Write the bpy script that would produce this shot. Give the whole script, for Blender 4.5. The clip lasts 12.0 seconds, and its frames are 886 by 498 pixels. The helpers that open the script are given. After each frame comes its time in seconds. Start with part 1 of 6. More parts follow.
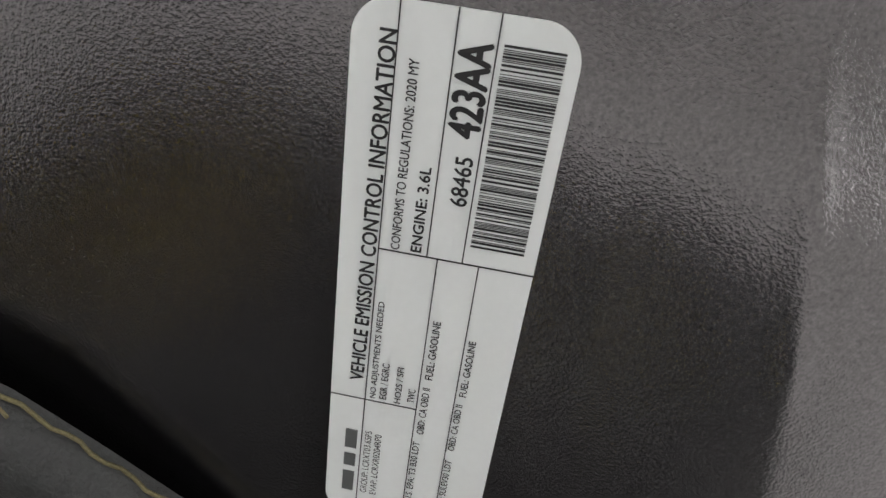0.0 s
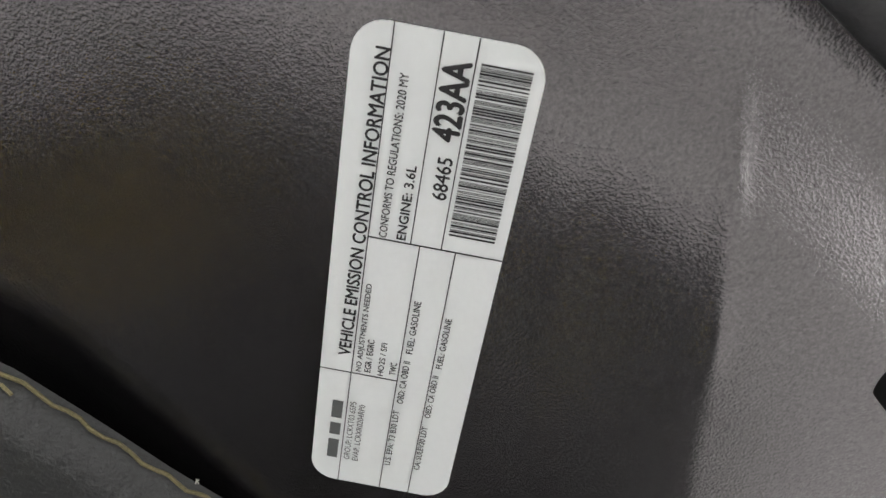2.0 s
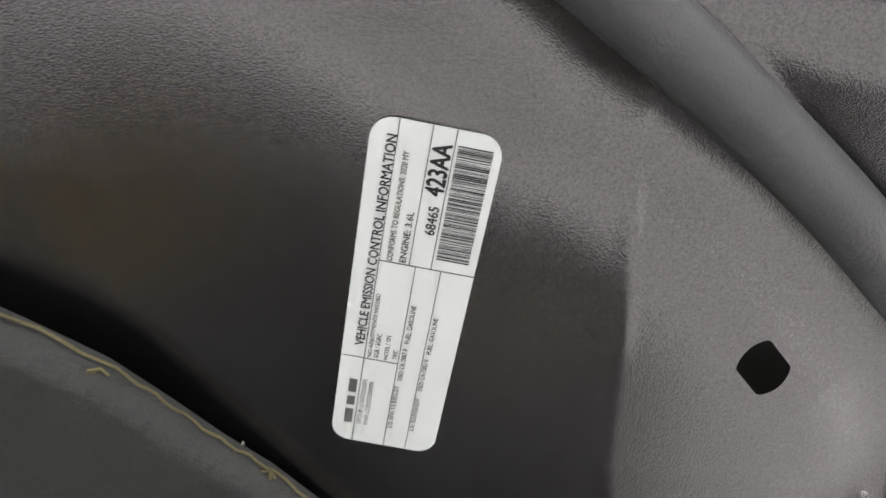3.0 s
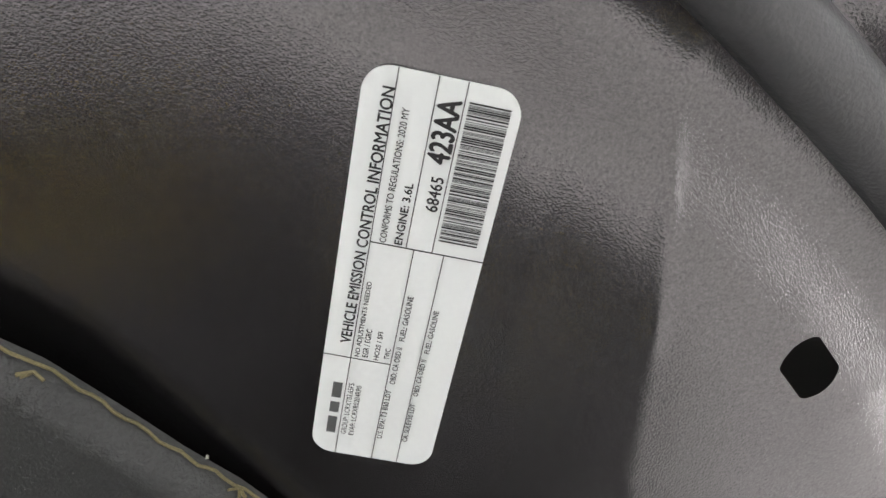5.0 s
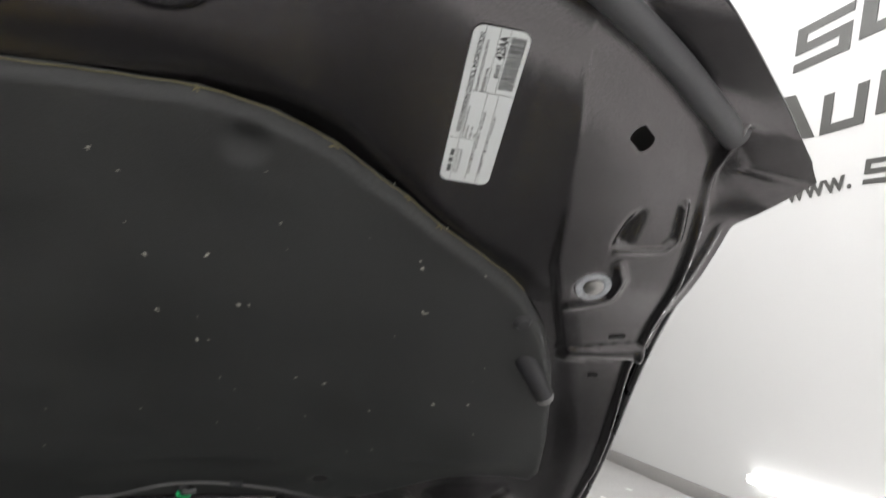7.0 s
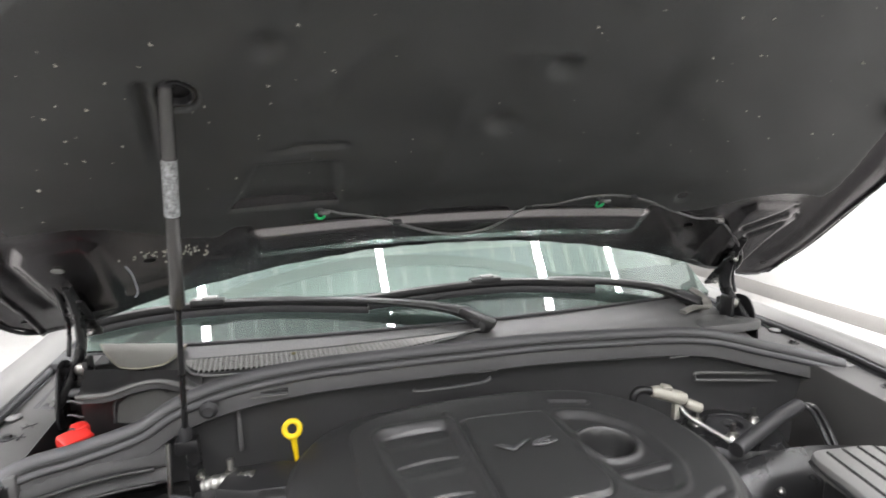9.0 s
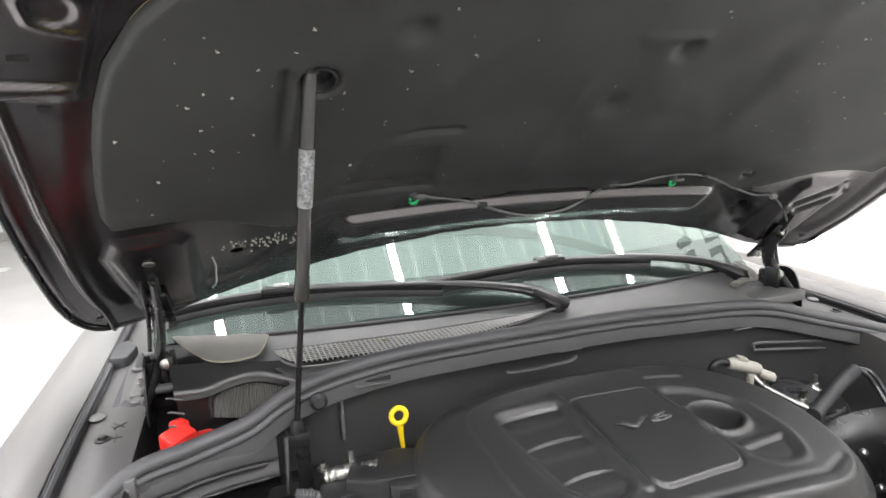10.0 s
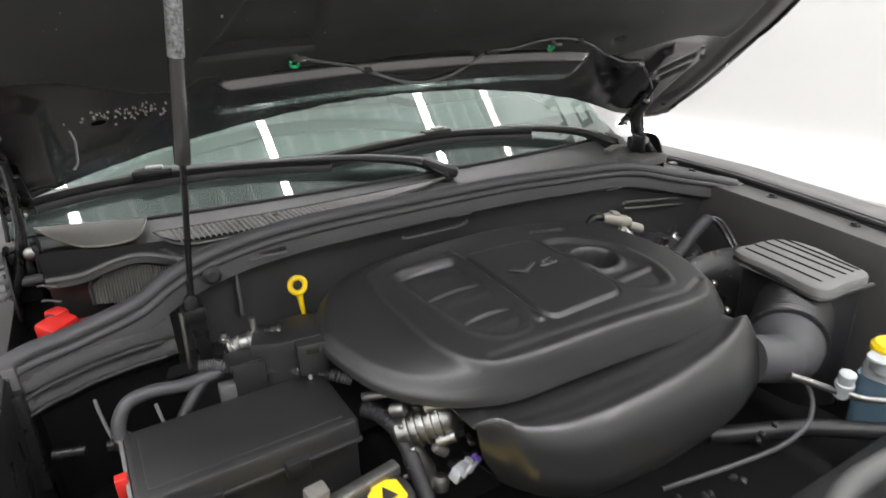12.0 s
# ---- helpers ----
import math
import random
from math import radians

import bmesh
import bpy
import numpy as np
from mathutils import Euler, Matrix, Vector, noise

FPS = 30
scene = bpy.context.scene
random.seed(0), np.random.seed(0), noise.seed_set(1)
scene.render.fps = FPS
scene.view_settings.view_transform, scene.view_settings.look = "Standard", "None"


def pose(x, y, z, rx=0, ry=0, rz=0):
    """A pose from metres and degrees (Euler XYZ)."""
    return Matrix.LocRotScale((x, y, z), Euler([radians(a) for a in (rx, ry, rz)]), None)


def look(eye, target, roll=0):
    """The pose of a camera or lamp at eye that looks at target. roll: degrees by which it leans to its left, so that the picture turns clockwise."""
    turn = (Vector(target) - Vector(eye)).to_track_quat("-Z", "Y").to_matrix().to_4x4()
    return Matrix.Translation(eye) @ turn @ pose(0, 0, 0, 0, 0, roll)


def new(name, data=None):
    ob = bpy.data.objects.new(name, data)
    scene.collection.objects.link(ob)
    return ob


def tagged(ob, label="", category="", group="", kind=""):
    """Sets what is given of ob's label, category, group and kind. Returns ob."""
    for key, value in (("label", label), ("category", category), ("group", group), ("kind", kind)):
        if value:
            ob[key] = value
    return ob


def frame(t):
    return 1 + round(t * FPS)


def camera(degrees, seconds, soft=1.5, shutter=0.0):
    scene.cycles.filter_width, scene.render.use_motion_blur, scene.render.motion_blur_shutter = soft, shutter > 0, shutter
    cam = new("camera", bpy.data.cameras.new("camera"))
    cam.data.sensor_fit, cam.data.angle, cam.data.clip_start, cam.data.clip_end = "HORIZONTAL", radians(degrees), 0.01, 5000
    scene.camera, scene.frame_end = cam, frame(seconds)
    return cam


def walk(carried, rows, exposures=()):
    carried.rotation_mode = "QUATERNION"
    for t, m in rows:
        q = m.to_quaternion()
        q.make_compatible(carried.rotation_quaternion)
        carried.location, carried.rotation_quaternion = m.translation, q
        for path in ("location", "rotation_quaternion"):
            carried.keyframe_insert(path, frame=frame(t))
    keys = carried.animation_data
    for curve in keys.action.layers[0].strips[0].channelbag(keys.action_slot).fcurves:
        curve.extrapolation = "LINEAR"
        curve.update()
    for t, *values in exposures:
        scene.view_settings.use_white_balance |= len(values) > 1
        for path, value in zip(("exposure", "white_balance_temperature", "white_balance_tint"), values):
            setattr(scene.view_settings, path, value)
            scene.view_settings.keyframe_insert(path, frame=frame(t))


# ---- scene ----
cam = camera(72.6, 12.0, 1.5, 0.3)
EXPOSURES = [(0, 0.0), (1.5, 0.1), (3.0, 0.55), (5.5, 0.55), (6.2, 0.66), (6.6, 0.58), (7.0, 0.05), (7.5, -0.35), (7.7, -0.3), (9.3, 0.90), (10.5, 0.92), (11.3, 0.78), (11.6, 0.62), (12.0, 0.22)]

PATH = [
    (0, (0.5598, -0.6406, 1.5235), (0.6712, 1.2024, 2.2923), 2.84),
    (0.5, (0.5545, -0.6451, 1.5233), (0.7556, 1.2059, 2.2538), 1.46),
    (1, (0.5548, -0.6446, 1.5214), (0.7877, 1.2014, 2.2548), 1.57),
    (1.5, (0.5538, -0.6506, 1.5168), (0.7932, 1.1819, 2.2814), 1.65),
    (2, (0.553, -0.6558, 1.5135), (0.8104, 1.1692, 2.2901), 1.33),
    (2.5, (0.5552, -0.6874, 1.5131), (0.8622, 1.1323, 2.284), 0.36),
    (3, (0.5426, -0.7107, 1.4976), (0.861, 1.1067, 2.2695), 0.54),
    (3.2, (0.5365, -0.7142, 1.4932), (0.8583, 1.0982, 2.2754), 0.52),
    (4.8, (0.5383, -0.6802, 1.5053), (0.9253, 1.129, 2.2649), -0.04),
    (5, (0.5405, -0.6795, 1.5054), (0.9375, 1.1274, 2.2654), -0.16),
    (5.5, (0.5449, -0.679, 1.5056), (0.9403, 1.1237, 2.2764), -0.01),
    (6, (0.5408, -0.707, 1.5016), (0.9568, 1.0877, 2.28), -0.21),
    (6.3, (0.5351, -0.7636, 1.4974), (0.9659, 1.0722, 2.1639), -0.78),
    (6.5, (0.5291, -0.8048, 1.4893), (0.9527, 1.0906, 1.9668), -0.64),
    (7, (0.4374, -0.9235, 1.4072), (0.8888, 1.0102, 1.6454), -1.47),
    (7.5, (0.3279, -1.0001, 1.3825), (0.7595, 0.9528, 1.3877), -1.64),
    (7.7, (0.2555, -1.0372, 1.3951), (0.6894, 0.9146, 1.3479), -1.78),
    (9.3, (-0.361, -1.109, 1.309), (0.113, 0.797, 0.931), -2.1),
    (9.5, (-0.406, -1.092, 1.311), (0.111, 0.801, 0.924), -2.1),
    (10, (-0.507, -1.035, 1.343), (0.096, 0.821, 0.902), -2.0),
    (10.5, (-0.574, -0.971, 1.331), (0.163, 0.826, 0.855), -2.1),
    (11, (-0.575, -0.948, 1.312), (0.273, 0.777, 0.76), -1.9),
    (11.5, (-0.557, -0.957, 1.292), (0.345, 0.702, 0.634), -1.9),
    (12, (-0.536, -1.048, 1.273), (0.375, 0.571, 0.534), -2.1),
]
walk(cam, [(t, look(eye, target, roll)) for t, eye, target, roll in PATH], EXPOSURES)

# ---- world and lights ----
world = bpy.data.worlds.new("room_world")
scene.world = world
world.use_nodes = True
world.node_tree.nodes["Background"].inputs[0].default_value = (0.9, 0.95, 1.0, 1)
world.node_tree.nodes["Background"].inputs[1].default_value = 0.3


def area_lamp(name, m, sx, sy, watts, colour=(1.0, 0.958, 0.99)):
    data = bpy.data.lights.new(name, "AREA")
    data.shape, data.size, data.size_y, data.energy, data.color = "RECTANGLE", sx, sy, watts, colour
    ob = new(name, data)
    ob.matrix_world = m
    return ob


CEIL, HANG = 4.5, 3.8
TUBES_X = (-3.3, -1.6, 0.12, 1.85, 2.95)
for tx in TUBES_X:
    area_lamp("tube_light", pose(tx, -0.4, HANG - 0.06), 0.06, 8.0, 88 if tx < 2.5 else 5)
    area_lamp("tube_uplight", pose(tx, -0.4, HANG + 0.10, 180), 0.10, 8.0, 36 if tx < 2.5 else 5)
area_lamp("floor_strip_light", pose(3.33, -0.4, 0.30, 0, -60, 0), 0.05, 5.6, 4)


# ---- materials ----
def mat(name, colour, rough=0.5, metal=0.0, bump=0.0, scale=200.0, vary=0.15, big=6.0, coat=0.0, spec=0.5, distance=0.002):
    m = bpy.data.materials.new(name)
    m.use_nodes = True
    nt = m.node_tree
    b = nt.nodes["Principled BSDF"]
    b.inputs["Roughness"].default_value, b.inputs["Metallic"].default_value = rough, metal
    b.inputs["Specular IOR Level"].default_value, b.inputs["Coat Weight"].default_value = spec, coat
    b.inputs["Coat Roughness"].default_value = 0.12
    tc = nt.nodes.new("ShaderNodeTexCoord")
    n1, n2 = nt.nodes.new("ShaderNodeTexNoise"), nt.nodes.new("ShaderNodeTexNoise")
    n1.inputs["Scale"].default_value, n1.inputs["Detail"].default_value = big, 4
    n2.inputs["Scale"].default_value, n2.inputs["Detail"].default_value = scale, 2
    nt.links.new(tc.outputs["Object"], n1.inputs["Vector"])
    nt.links.new(tc.outputs["Object"], n2.inputs["Vector"])
    add = nt.nodes.new("ShaderNodeMath")
    add.operation = "ADD"
    nt.links.new(n1.outputs["Fac"], add.inputs[0])
    nt.links.new(n2.outputs["Fac"], add.inputs[1])
    ramp = nt.nodes.new("ShaderNodeMapRange")
    ramp.inputs["From Min"].default_value, ramp.inputs["From Max"].default_value = 0.6, 1.4
    nt.links.new(add.outputs[0], ramp.inputs["Value"])
    mix = nt.nodes.new("ShaderNodeMix")
    mix.data_type = "RGBA"
    lo = [c * (1 - vary) for c in colour]
    hi = [min(1, c * (1 + vary)) for c in colour]
    mix.inputs["A"].default_value, mix.inputs["B"].default_value = (*lo, 1), (*hi, 1)
    nt.links.new(ramp.outputs["Result"], mix.inputs["Factor"])
    nt.links.new(mix.outputs["Result"], b.inputs["Base Color"])
    rr = nt.nodes.new("ShaderNodeMapRange")
    rr.inputs["To Min"].default_value, rr.inputs["To Max"].default_value = rough * 0.85, min(1, rough * 1.15)
    nt.links.new(n1.outputs["Fac"], rr.inputs["Value"])
    nt.links.new(rr.outputs["Result"], b.inputs["Roughness"])
    if bump:
        bm_ = nt.nodes.new("ShaderNodeBump")
        bm_.inputs["Strength"].default_value, bm_.inputs["Distance"].default_value = bump, distance
        nt.links.new(n2.outputs["Fac"], bm_.inputs["Height"])
        nt.links.new(bm_.outputs["Normal"], b.inputs["Normal"])
    return m


def glow(name, colour, strength):
    m = bpy.data.materials.new(name)
    m.use_nodes = True
    b = m.node_tree.nodes["Principled BSDF"]
    b.inputs["Base Color"].default_value = (*colour, 1)
    b.inputs["Emission Color"].default_value, b.inputs["Emission Strength"].default_value = (*colour, 1), strength
    return m


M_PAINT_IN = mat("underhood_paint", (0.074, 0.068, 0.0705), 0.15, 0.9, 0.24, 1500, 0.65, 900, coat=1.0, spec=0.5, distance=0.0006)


def orange_peel(m, scale, strength, distance):
    """Adds a coarser ripple over a material's grain."""
    nt = m.node_tree
    b = nt.nodes["Principled BSDF"]
    grain = b.inputs["Normal"].links[0].from_node
    tc, n = nt.nodes.new("ShaderNodeTexCoord"), nt.nodes.new("ShaderNodeTexNoise")
    n.inputs["Scale"].default_value, n.inputs["Detail"].default_value = scale, 3
    nt.links.new(tc.outputs["Object"], n.inputs["Vector"])
    wave = nt.nodes.new("ShaderNodeBump")
    wave.inputs["Strength"].default_value, wave.inputs["Distance"].default_value = strength, distance
    nt.links.new(n.outputs["Fac"], wave.inputs["Height"])
    nt.links.new(wave.outputs["Normal"], grain.inputs["Normal"])
    nt.links.new(grain.outputs["Normal"], b.inputs["Coat Normal"])


orange_peel(M_PAINT_IN, 900, 0.016, 0.0010)
M_PAINT_IN.node_tree.nodes["Principled BSDF"].inputs["Coat IOR"].default_value = 1.65
M_PAINT_IN.node_tree.nodes["Principled BSDF"].inputs["Coat Roughness"].default_value = 0.05
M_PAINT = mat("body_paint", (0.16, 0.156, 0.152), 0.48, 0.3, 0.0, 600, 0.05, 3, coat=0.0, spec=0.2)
M_PAINT_LEDGE = mat("matt_body_paint", (0.082, 0.080, 0.079), 0.38, 0.3, 0.1, 500, 0.08, 6)
M_FELT = mat("felt", (0.032, 0.0335, 0.033), 0.58, 0, 0.5, 900, 0.3, 8, spec=0.55, distance=0.001)
M_THREAD = mat("glass_fibre_edge", (0.15, 0.13, 0.06), 0.7, 0, 0.3, 1500, 0.4, 60)
M_LINT = mat("lint", (0.33, 0.33, 0.28), 0.8, 0, 0, 300, 0.3, 40)
M_RUBBER = mat("black_rubber", (0.022, 0.022, 0.024), 0.55, 0, 0.2, 700, 0.2, 10)
M_SEAL = mat("foam_seal", (0.058, 0.058, 0.061), 0.5, 0, 0.2, 900, 0.15, 12)
M_DEEP = mat("deep_black_plastic", (0.008, 0.008, 0.0085), 0.33, 0, 0.2, 1500, 0.15, 10, spec=0.35, distance=0.0006)
M_BULB = mat("soft_bulb_rubber", (0.075, 0.075, 0.078), 0.42, 0, 0.15, 900, 0.15, 12)
M_PLASTIC = mat("black_plastic", (0.016, 0.016, 0.017), 0.36, 0, 0.35, 1600, 0.15, 10, distance=0.0008)
M_COVER = mat("engine_cover_plastic", (0.019, 0.019, 0.0195), 0.41, 0, 0.2, 1800, 0.12, 8, spec=0.85, distance=0.0006)
M_GLOSSY = mat("smooth_black_plastic", (0.019, 0.019, 0.0195), 0.30, 0, 0.05, 800, 0.15, 8, spec=0.7)
M_COWL = mat("grey_plastic", (0.095, 0.095, 0.094), 0.45, 0, 0.35, 1500, 0.12, 8, distance=0.0008)
M_STEEL = mat("zinc_steel", (0.38, 0.375, 0.355), 0.32, 1.0, 0.1, 500, 0.15, 30)
M_FIREWALL = mat("moulded_grey_black_plastic", (0.044, 0.044, 0.045), 0.42, 0, 0.3, 1400, 0.15, 8, distance=0.0008)
M_LID = mat("weathered_grey_plastic", (0.165, 0.163, 0.16), 0.45, 0, 0.25, 1500, 0.15, 12, distance=0.0008)
M_ALU = mat("cast_aluminium", (0.34, 0.34, 0.325), 0.42, 1.0, 0.5, 350, 0.2, 30)
M_BLACK_STEEL = mat("black_painted_steel", (0.018, 0.018, 0.019), 0.28, 0.2, 0.1, 400, 0.2, 20)
M_YELLOW = mat("yellow_plastic", (0.80, 0.56, 0.01), 0.40, 0, 0.05, 400, 0.06, 30)
M_RED = mat("red_plastic", (0.60, 0.028, 0.022), 0.38, 0, 0.05, 400, 0.08, 30)
M_GREEN = mat("green_plastic", (0.02, 0.50, 0.16), 0.40, 0, 0, 400, 0.1, 30)
M_WHITE_LABEL = mat("label_paper", (0.74, 0.77, 0.76), 0.42, 0, 0.03, 500, 0.02, 20)
M_INK = mat("black_ink", (0.012, 0.012, 0.013), 0.5, 0, 0, 400, 0.1, 30)
M_STRUT = mat("polished_black_enamel", (0.030, 0.029, 0.028), 0.20, 0, 0.0, 400, 0.1, 20)
M_ARM = mat("satin_black_enamel", (0.014, 0.014, 0.0145), 0.34, 0, 0.1, 900, 0.1, 20, spec=0.4)
M_PORT = mat("cream_plastic", (0.32, 0.31, 0.27), 0.45, 0.2, 0.15, 500, 0.12, 60)
M_STRUT_LABEL = mat("speckled_grey_print", (0.19, 0.196, 0.20), 0.40, 0, 0.0, 260, 0.98, 110)
M_GREY_LABEL = mat("worn_grey_print", (0.42, 0.44, 0.46), 0.5, 0, 0.1, 600, 0.3, 200)
M_BEIGE = mat("translucent_film", (0.150, 0.144, 0.132), 0.45, 0, 0.2, 200, 0.12, 20)
M_FILM_EDGE = mat("yellowed_film", (0.20, 0.19, 0.15), 0.5, 0, 0.3, 300, 0.25, 30)
M_FILTER = mat("grey_pleated_filter", (0.11, 0.11, 0.105), 0.8, 0, 0.3, 800, 0.15, 20)
M_MILK = mat("milky_tank", (0.42, 0.45, 0.46), 0.35, 0, 0.05, 200, 0.05, 12)
M_BLUE = mat("blue_fluid_tank", (0.11, 0.18, 0.23), 0.25, 0, 0.05, 200, 0.1, 12)
# near-black stands in for shade in bay, wells and slots; ceramic band too
M_VOID = mat("shade_and_band_black", (0.006, 0.006, 0.006), 0.8, 0, 0, 100, 0.2, 8)
M_WALL = mat("white_wall_paint", (0.47, 0.47, 0.457), 0.6, 0, 0.1, 150, 0.015, 1.2)
M_FLOOR = mat("polished_concrete", (0.40, 0.39, 0.38), 0.26, 0, 0.05, 60, 0.12, 1.5, spec=0.5)
M_CEIL = mat("grey_green_sheet", (0.50, 0.56, 0.54), 0.55, 0, 0.0, 60, 0.08, 1.0)
M_RIB = mat("white_ribs", (0.80, 0.82, 0.80), 0.4, 0, 0.0, 60, 0.02, 1.0)
M_BASE = mat("grey_baseboard", (0.24, 0.23, 0.22), 0.5, 0, 0.1, 100, 0.08, 4)
M_SIGN = mat("dark_grey_vinyl", (0.055, 0.055, 0.05), 0.5, 0, 0.05, 200, 0.05, 5)
M_TUBE = glow("tube_lamp", (1.0, 0.99, 1.0), 22.0)
M_STRIP = glow("strip_lamp", (1.0, 0.99, 0.99), 9.0)


def glass_mat(name, colour, rough, ior):
    m = bpy.data.materials.new(name)
    m.use_nodes = True
    b = m.node_tree.nodes["Principled BSDF"]
    b.inputs["Base Color"].default_value = (*colour, 1)
    b.inputs["Roughness"].default_value, b.inputs["IOR"].default_value = rough, ior
    b.inputs["Transmission Weight"].default_value = 1.0
    return m


M_GLASS = glass_mat("tinted_glass", (0.52, 0.66, 0.61), 0.0, 1.58)
M_DASH = mat("dark_dashboard", (0.042, 0.044, 0.042), 0.6, 0, 0.0, 300, 0.1, 4)
M_MESH = mat("pale_grey_plastic", (0.30, 0.30, 0.29), 0.45, 0, 0.2, 1500, 0.1, 8)


# ---- builders ----
def thing(name, label, category, m=None, group="", kind=""):
    ob = new(name)
    ob.empty_display_size = 0.02
    if m is not None:
        ob.matrix_world = m
    return tagged(ob, label, category, group, kind)


def finish(ob, material, smooth=True, angle=40):
    ob.data.materials.append(material)
    if smooth:
        me = ob.data
        me.polygons.foreach_set("use_smooth", [True] * len(me.polygons))
        if angle:
            me.set_sharp_from_angle(angle=radians(angle))
    return ob


def part(name, bm, material, parent=None, label="", smooth=True, angle=40):
    """Links a bmesh as one mesh object under a thing or a part; its coordinates are the parent's own."""
    me = bpy.data.meshes.new(name)
    bm.to_mesh(me)
    bm.free()
    ob = finish(new(name, me), material, smooth, angle)
    if parent:
        ob.parent = parent
    if label:
        ob["label"] = label
    return ob


def raw_part(name, verts, faces, material, parent=None, label="", smooth=True, angle=0):
    me = bpy.data.meshes.new(name)
    me.from_pydata(verts, [], faces)
    ob = finish(new(name, me), material, smooth, angle)
    if parent:
        ob.parent = parent
    if label:
        ob["label"] = label
    return ob


def structure(name, bm, material, label="", category=""):
    return tagged(part(name, bm, material, None, label), label, category, kind="structure")


def box(bm, centre, size, bevel=0.0, seg=2, m=None):
    made = bmesh.ops.create_cube(bm, size=1.0)["verts"]
    mm = (m or Matrix.Identity(4)) @ Matrix.Translation(centre) @ Matrix.Diagonal((*size, 1))
    bmesh.ops.transform(bm, matrix=mm, verts=made)
    if bevel:
        edges = list({e for v in made for e in v.link_edges})
        bmesh.ops.bevel(bm, geom=edges, offset=bevel, segments=seg, affect="EDGES", profile=0.5)
    return bm


def boxed(centre, size, bevel=0.0, m=None):
    return box(bmesh.new(), centre, size, bevel, 2, m)


def spline(points, n, closed=False):
    """A smooth line through the points, as n Vectors."""
    p = [Vector(q) for q in points]
    k = len(p)
    out = []
    spans = k if closed else k - 1
    for i in range(n):
        t = i * spans / (n if closed else n - 1)
        a = min(int(t), spans - 1)
        f_ = t - a
        if closed:
            q = [p[(a + j) % k] for j in (-1, 0, 1, 2)]
        else:
            q = [p[max(0, min(k - 1, a + j))] for j in (-1, 0, 1, 2)]
        f2, f3 = f_ * f_, f_ * f_ * f_
        out.append(0.5 * (2 * q[1] + (q[2] - q[0]) * f_ + (2 * q[0] - 5 * q[1] + 4 * q[2] - q[3]) * f2 + (3 * q[1] - q[0] - 3 * q[2] + q[3]) * f3))
    return out


def sweep(bm, points, radius, seg=8, flat=1.0, cap=True, up=(0, 0, 1), ribs=0.0, every=2):
    """A tube along points; flat squeezes it along its up; ribs swells every other ring."""
    p = [Vector(q) for q in points]
    rings = []
    for i, q in enumerate(p):
        t = (p[min(i + 1, len(p) - 1)] - p[max(i - 1, 0)]).normalized()
        side = t.cross(Vector(up))
        side = side.normalized() if side.length > 1e-4 else t.orthogonal().normalized()
        high = side.cross(t)
        r = radius[i] if isinstance(radius, (list, tuple)) else radius
        r += ribs if ribs and i % every == 0 else 0.0
        rings.append([bm.verts.new(q + side * r * math.cos(2 * math.pi * j / seg) + high * r * flat * math.sin(2 * math.pi * j / seg)) for j in range(seg)])
    for a, b in zip(rings, rings[1:]):
        for j in range(seg):
            bm.faces.new((a[j], a[(j + 1) % seg], b[(j + 1) % seg], b[j]))
    if cap:
        bm.faces.new(rings[0][::-1])
        bm.faces.new(rings[-1])
    bmesh.ops.recalc_face_normals(bm, faces=bm.faces)
    return bm


def tube(points, radius, n=40, seg=8, **kw):
    return sweep(bmesh.new(), spline(points, n), radius, seg, **kw)


def rod(a, b, radius, seg=12, bm=None):
    return sweep(bm or bmesh.new(), [a, b], radius, seg, up=(0.3, 0.2, 1))


def lathe(profile, seg=24, m=None, bm=None):
    """Turns (radius, height) pairs about z."""
    bm = bm or bmesh.new()
    m = m or Matrix.Identity(4)
    rings = [[bm.verts.new(m @ Vector((r * math.cos(2 * math.pi * j / seg), r * math.sin(2 * math.pi * j / seg), z))) for j in range(seg)] for r, z in profile]
    for a, b in zip(rings, rings[1:]):
        for j in range(seg):
            bm.faces.new((a[j], a[(j + 1) % seg], b[(j + 1) % seg], b[j]))
    bm.faces.new(rings[0][::-1])
    bm.faces.new(rings[-1])
    bmesh.ops.recalc_face_normals(bm, faces=bm.faces)
    return bm


def slab(outline, low, high, bevel=0.0, m=None, seg=2):
    """A plate: an outline of (x, y), from low to high, with a rounded upper rim."""
    bm = bmesh.new()
    m = m or Matrix.Identity(4)
    base = [bm.verts.new((x, y, low)) for x, y in outline]
    bottom = bm.faces.new(base)
    made = bmesh.ops.extrude_face_region(bm, geom=[bottom])["geom"]
    top = [v for v in made if isinstance(v, bmesh.types.BMVert)]
    bmesh.ops.translate(bm, vec=(0, 0, high - low), verts=top)
    bmesh.ops.recalc_face_normals(bm, faces=bm.faces)
    if bevel:
        ids = set(top)
        edges = [e for e in bm.edges if e.verts[0] in ids and e.verts[1] in ids]
        bmesh.ops.bevel(bm, geom=edges, offset=bevel, segments=seg, affect="EDGES", profile=0.5)
    bmesh.ops.transform(bm, matrix=m, verts=bm.verts)
    return bm


def loft(rows, thick=0.0):
    """A sheet through rows of points, given thickness downwards."""
    bm = bmesh.new()
    grid = [[bm.verts.new(q) for q in row] for row in rows]
    for a, b in zip(grid, grid[1:]):
        for j in range(len(a) - 1):
            bm.faces.new((a[j], a[j + 1], b[j + 1], b[j]))
    bmesh.ops.recalc_face_normals(bm, faces=bm.faces)
    if thick:
        bmesh.ops.solidify(bm, geom=bm.faces[:], thickness=thick)
    return bm


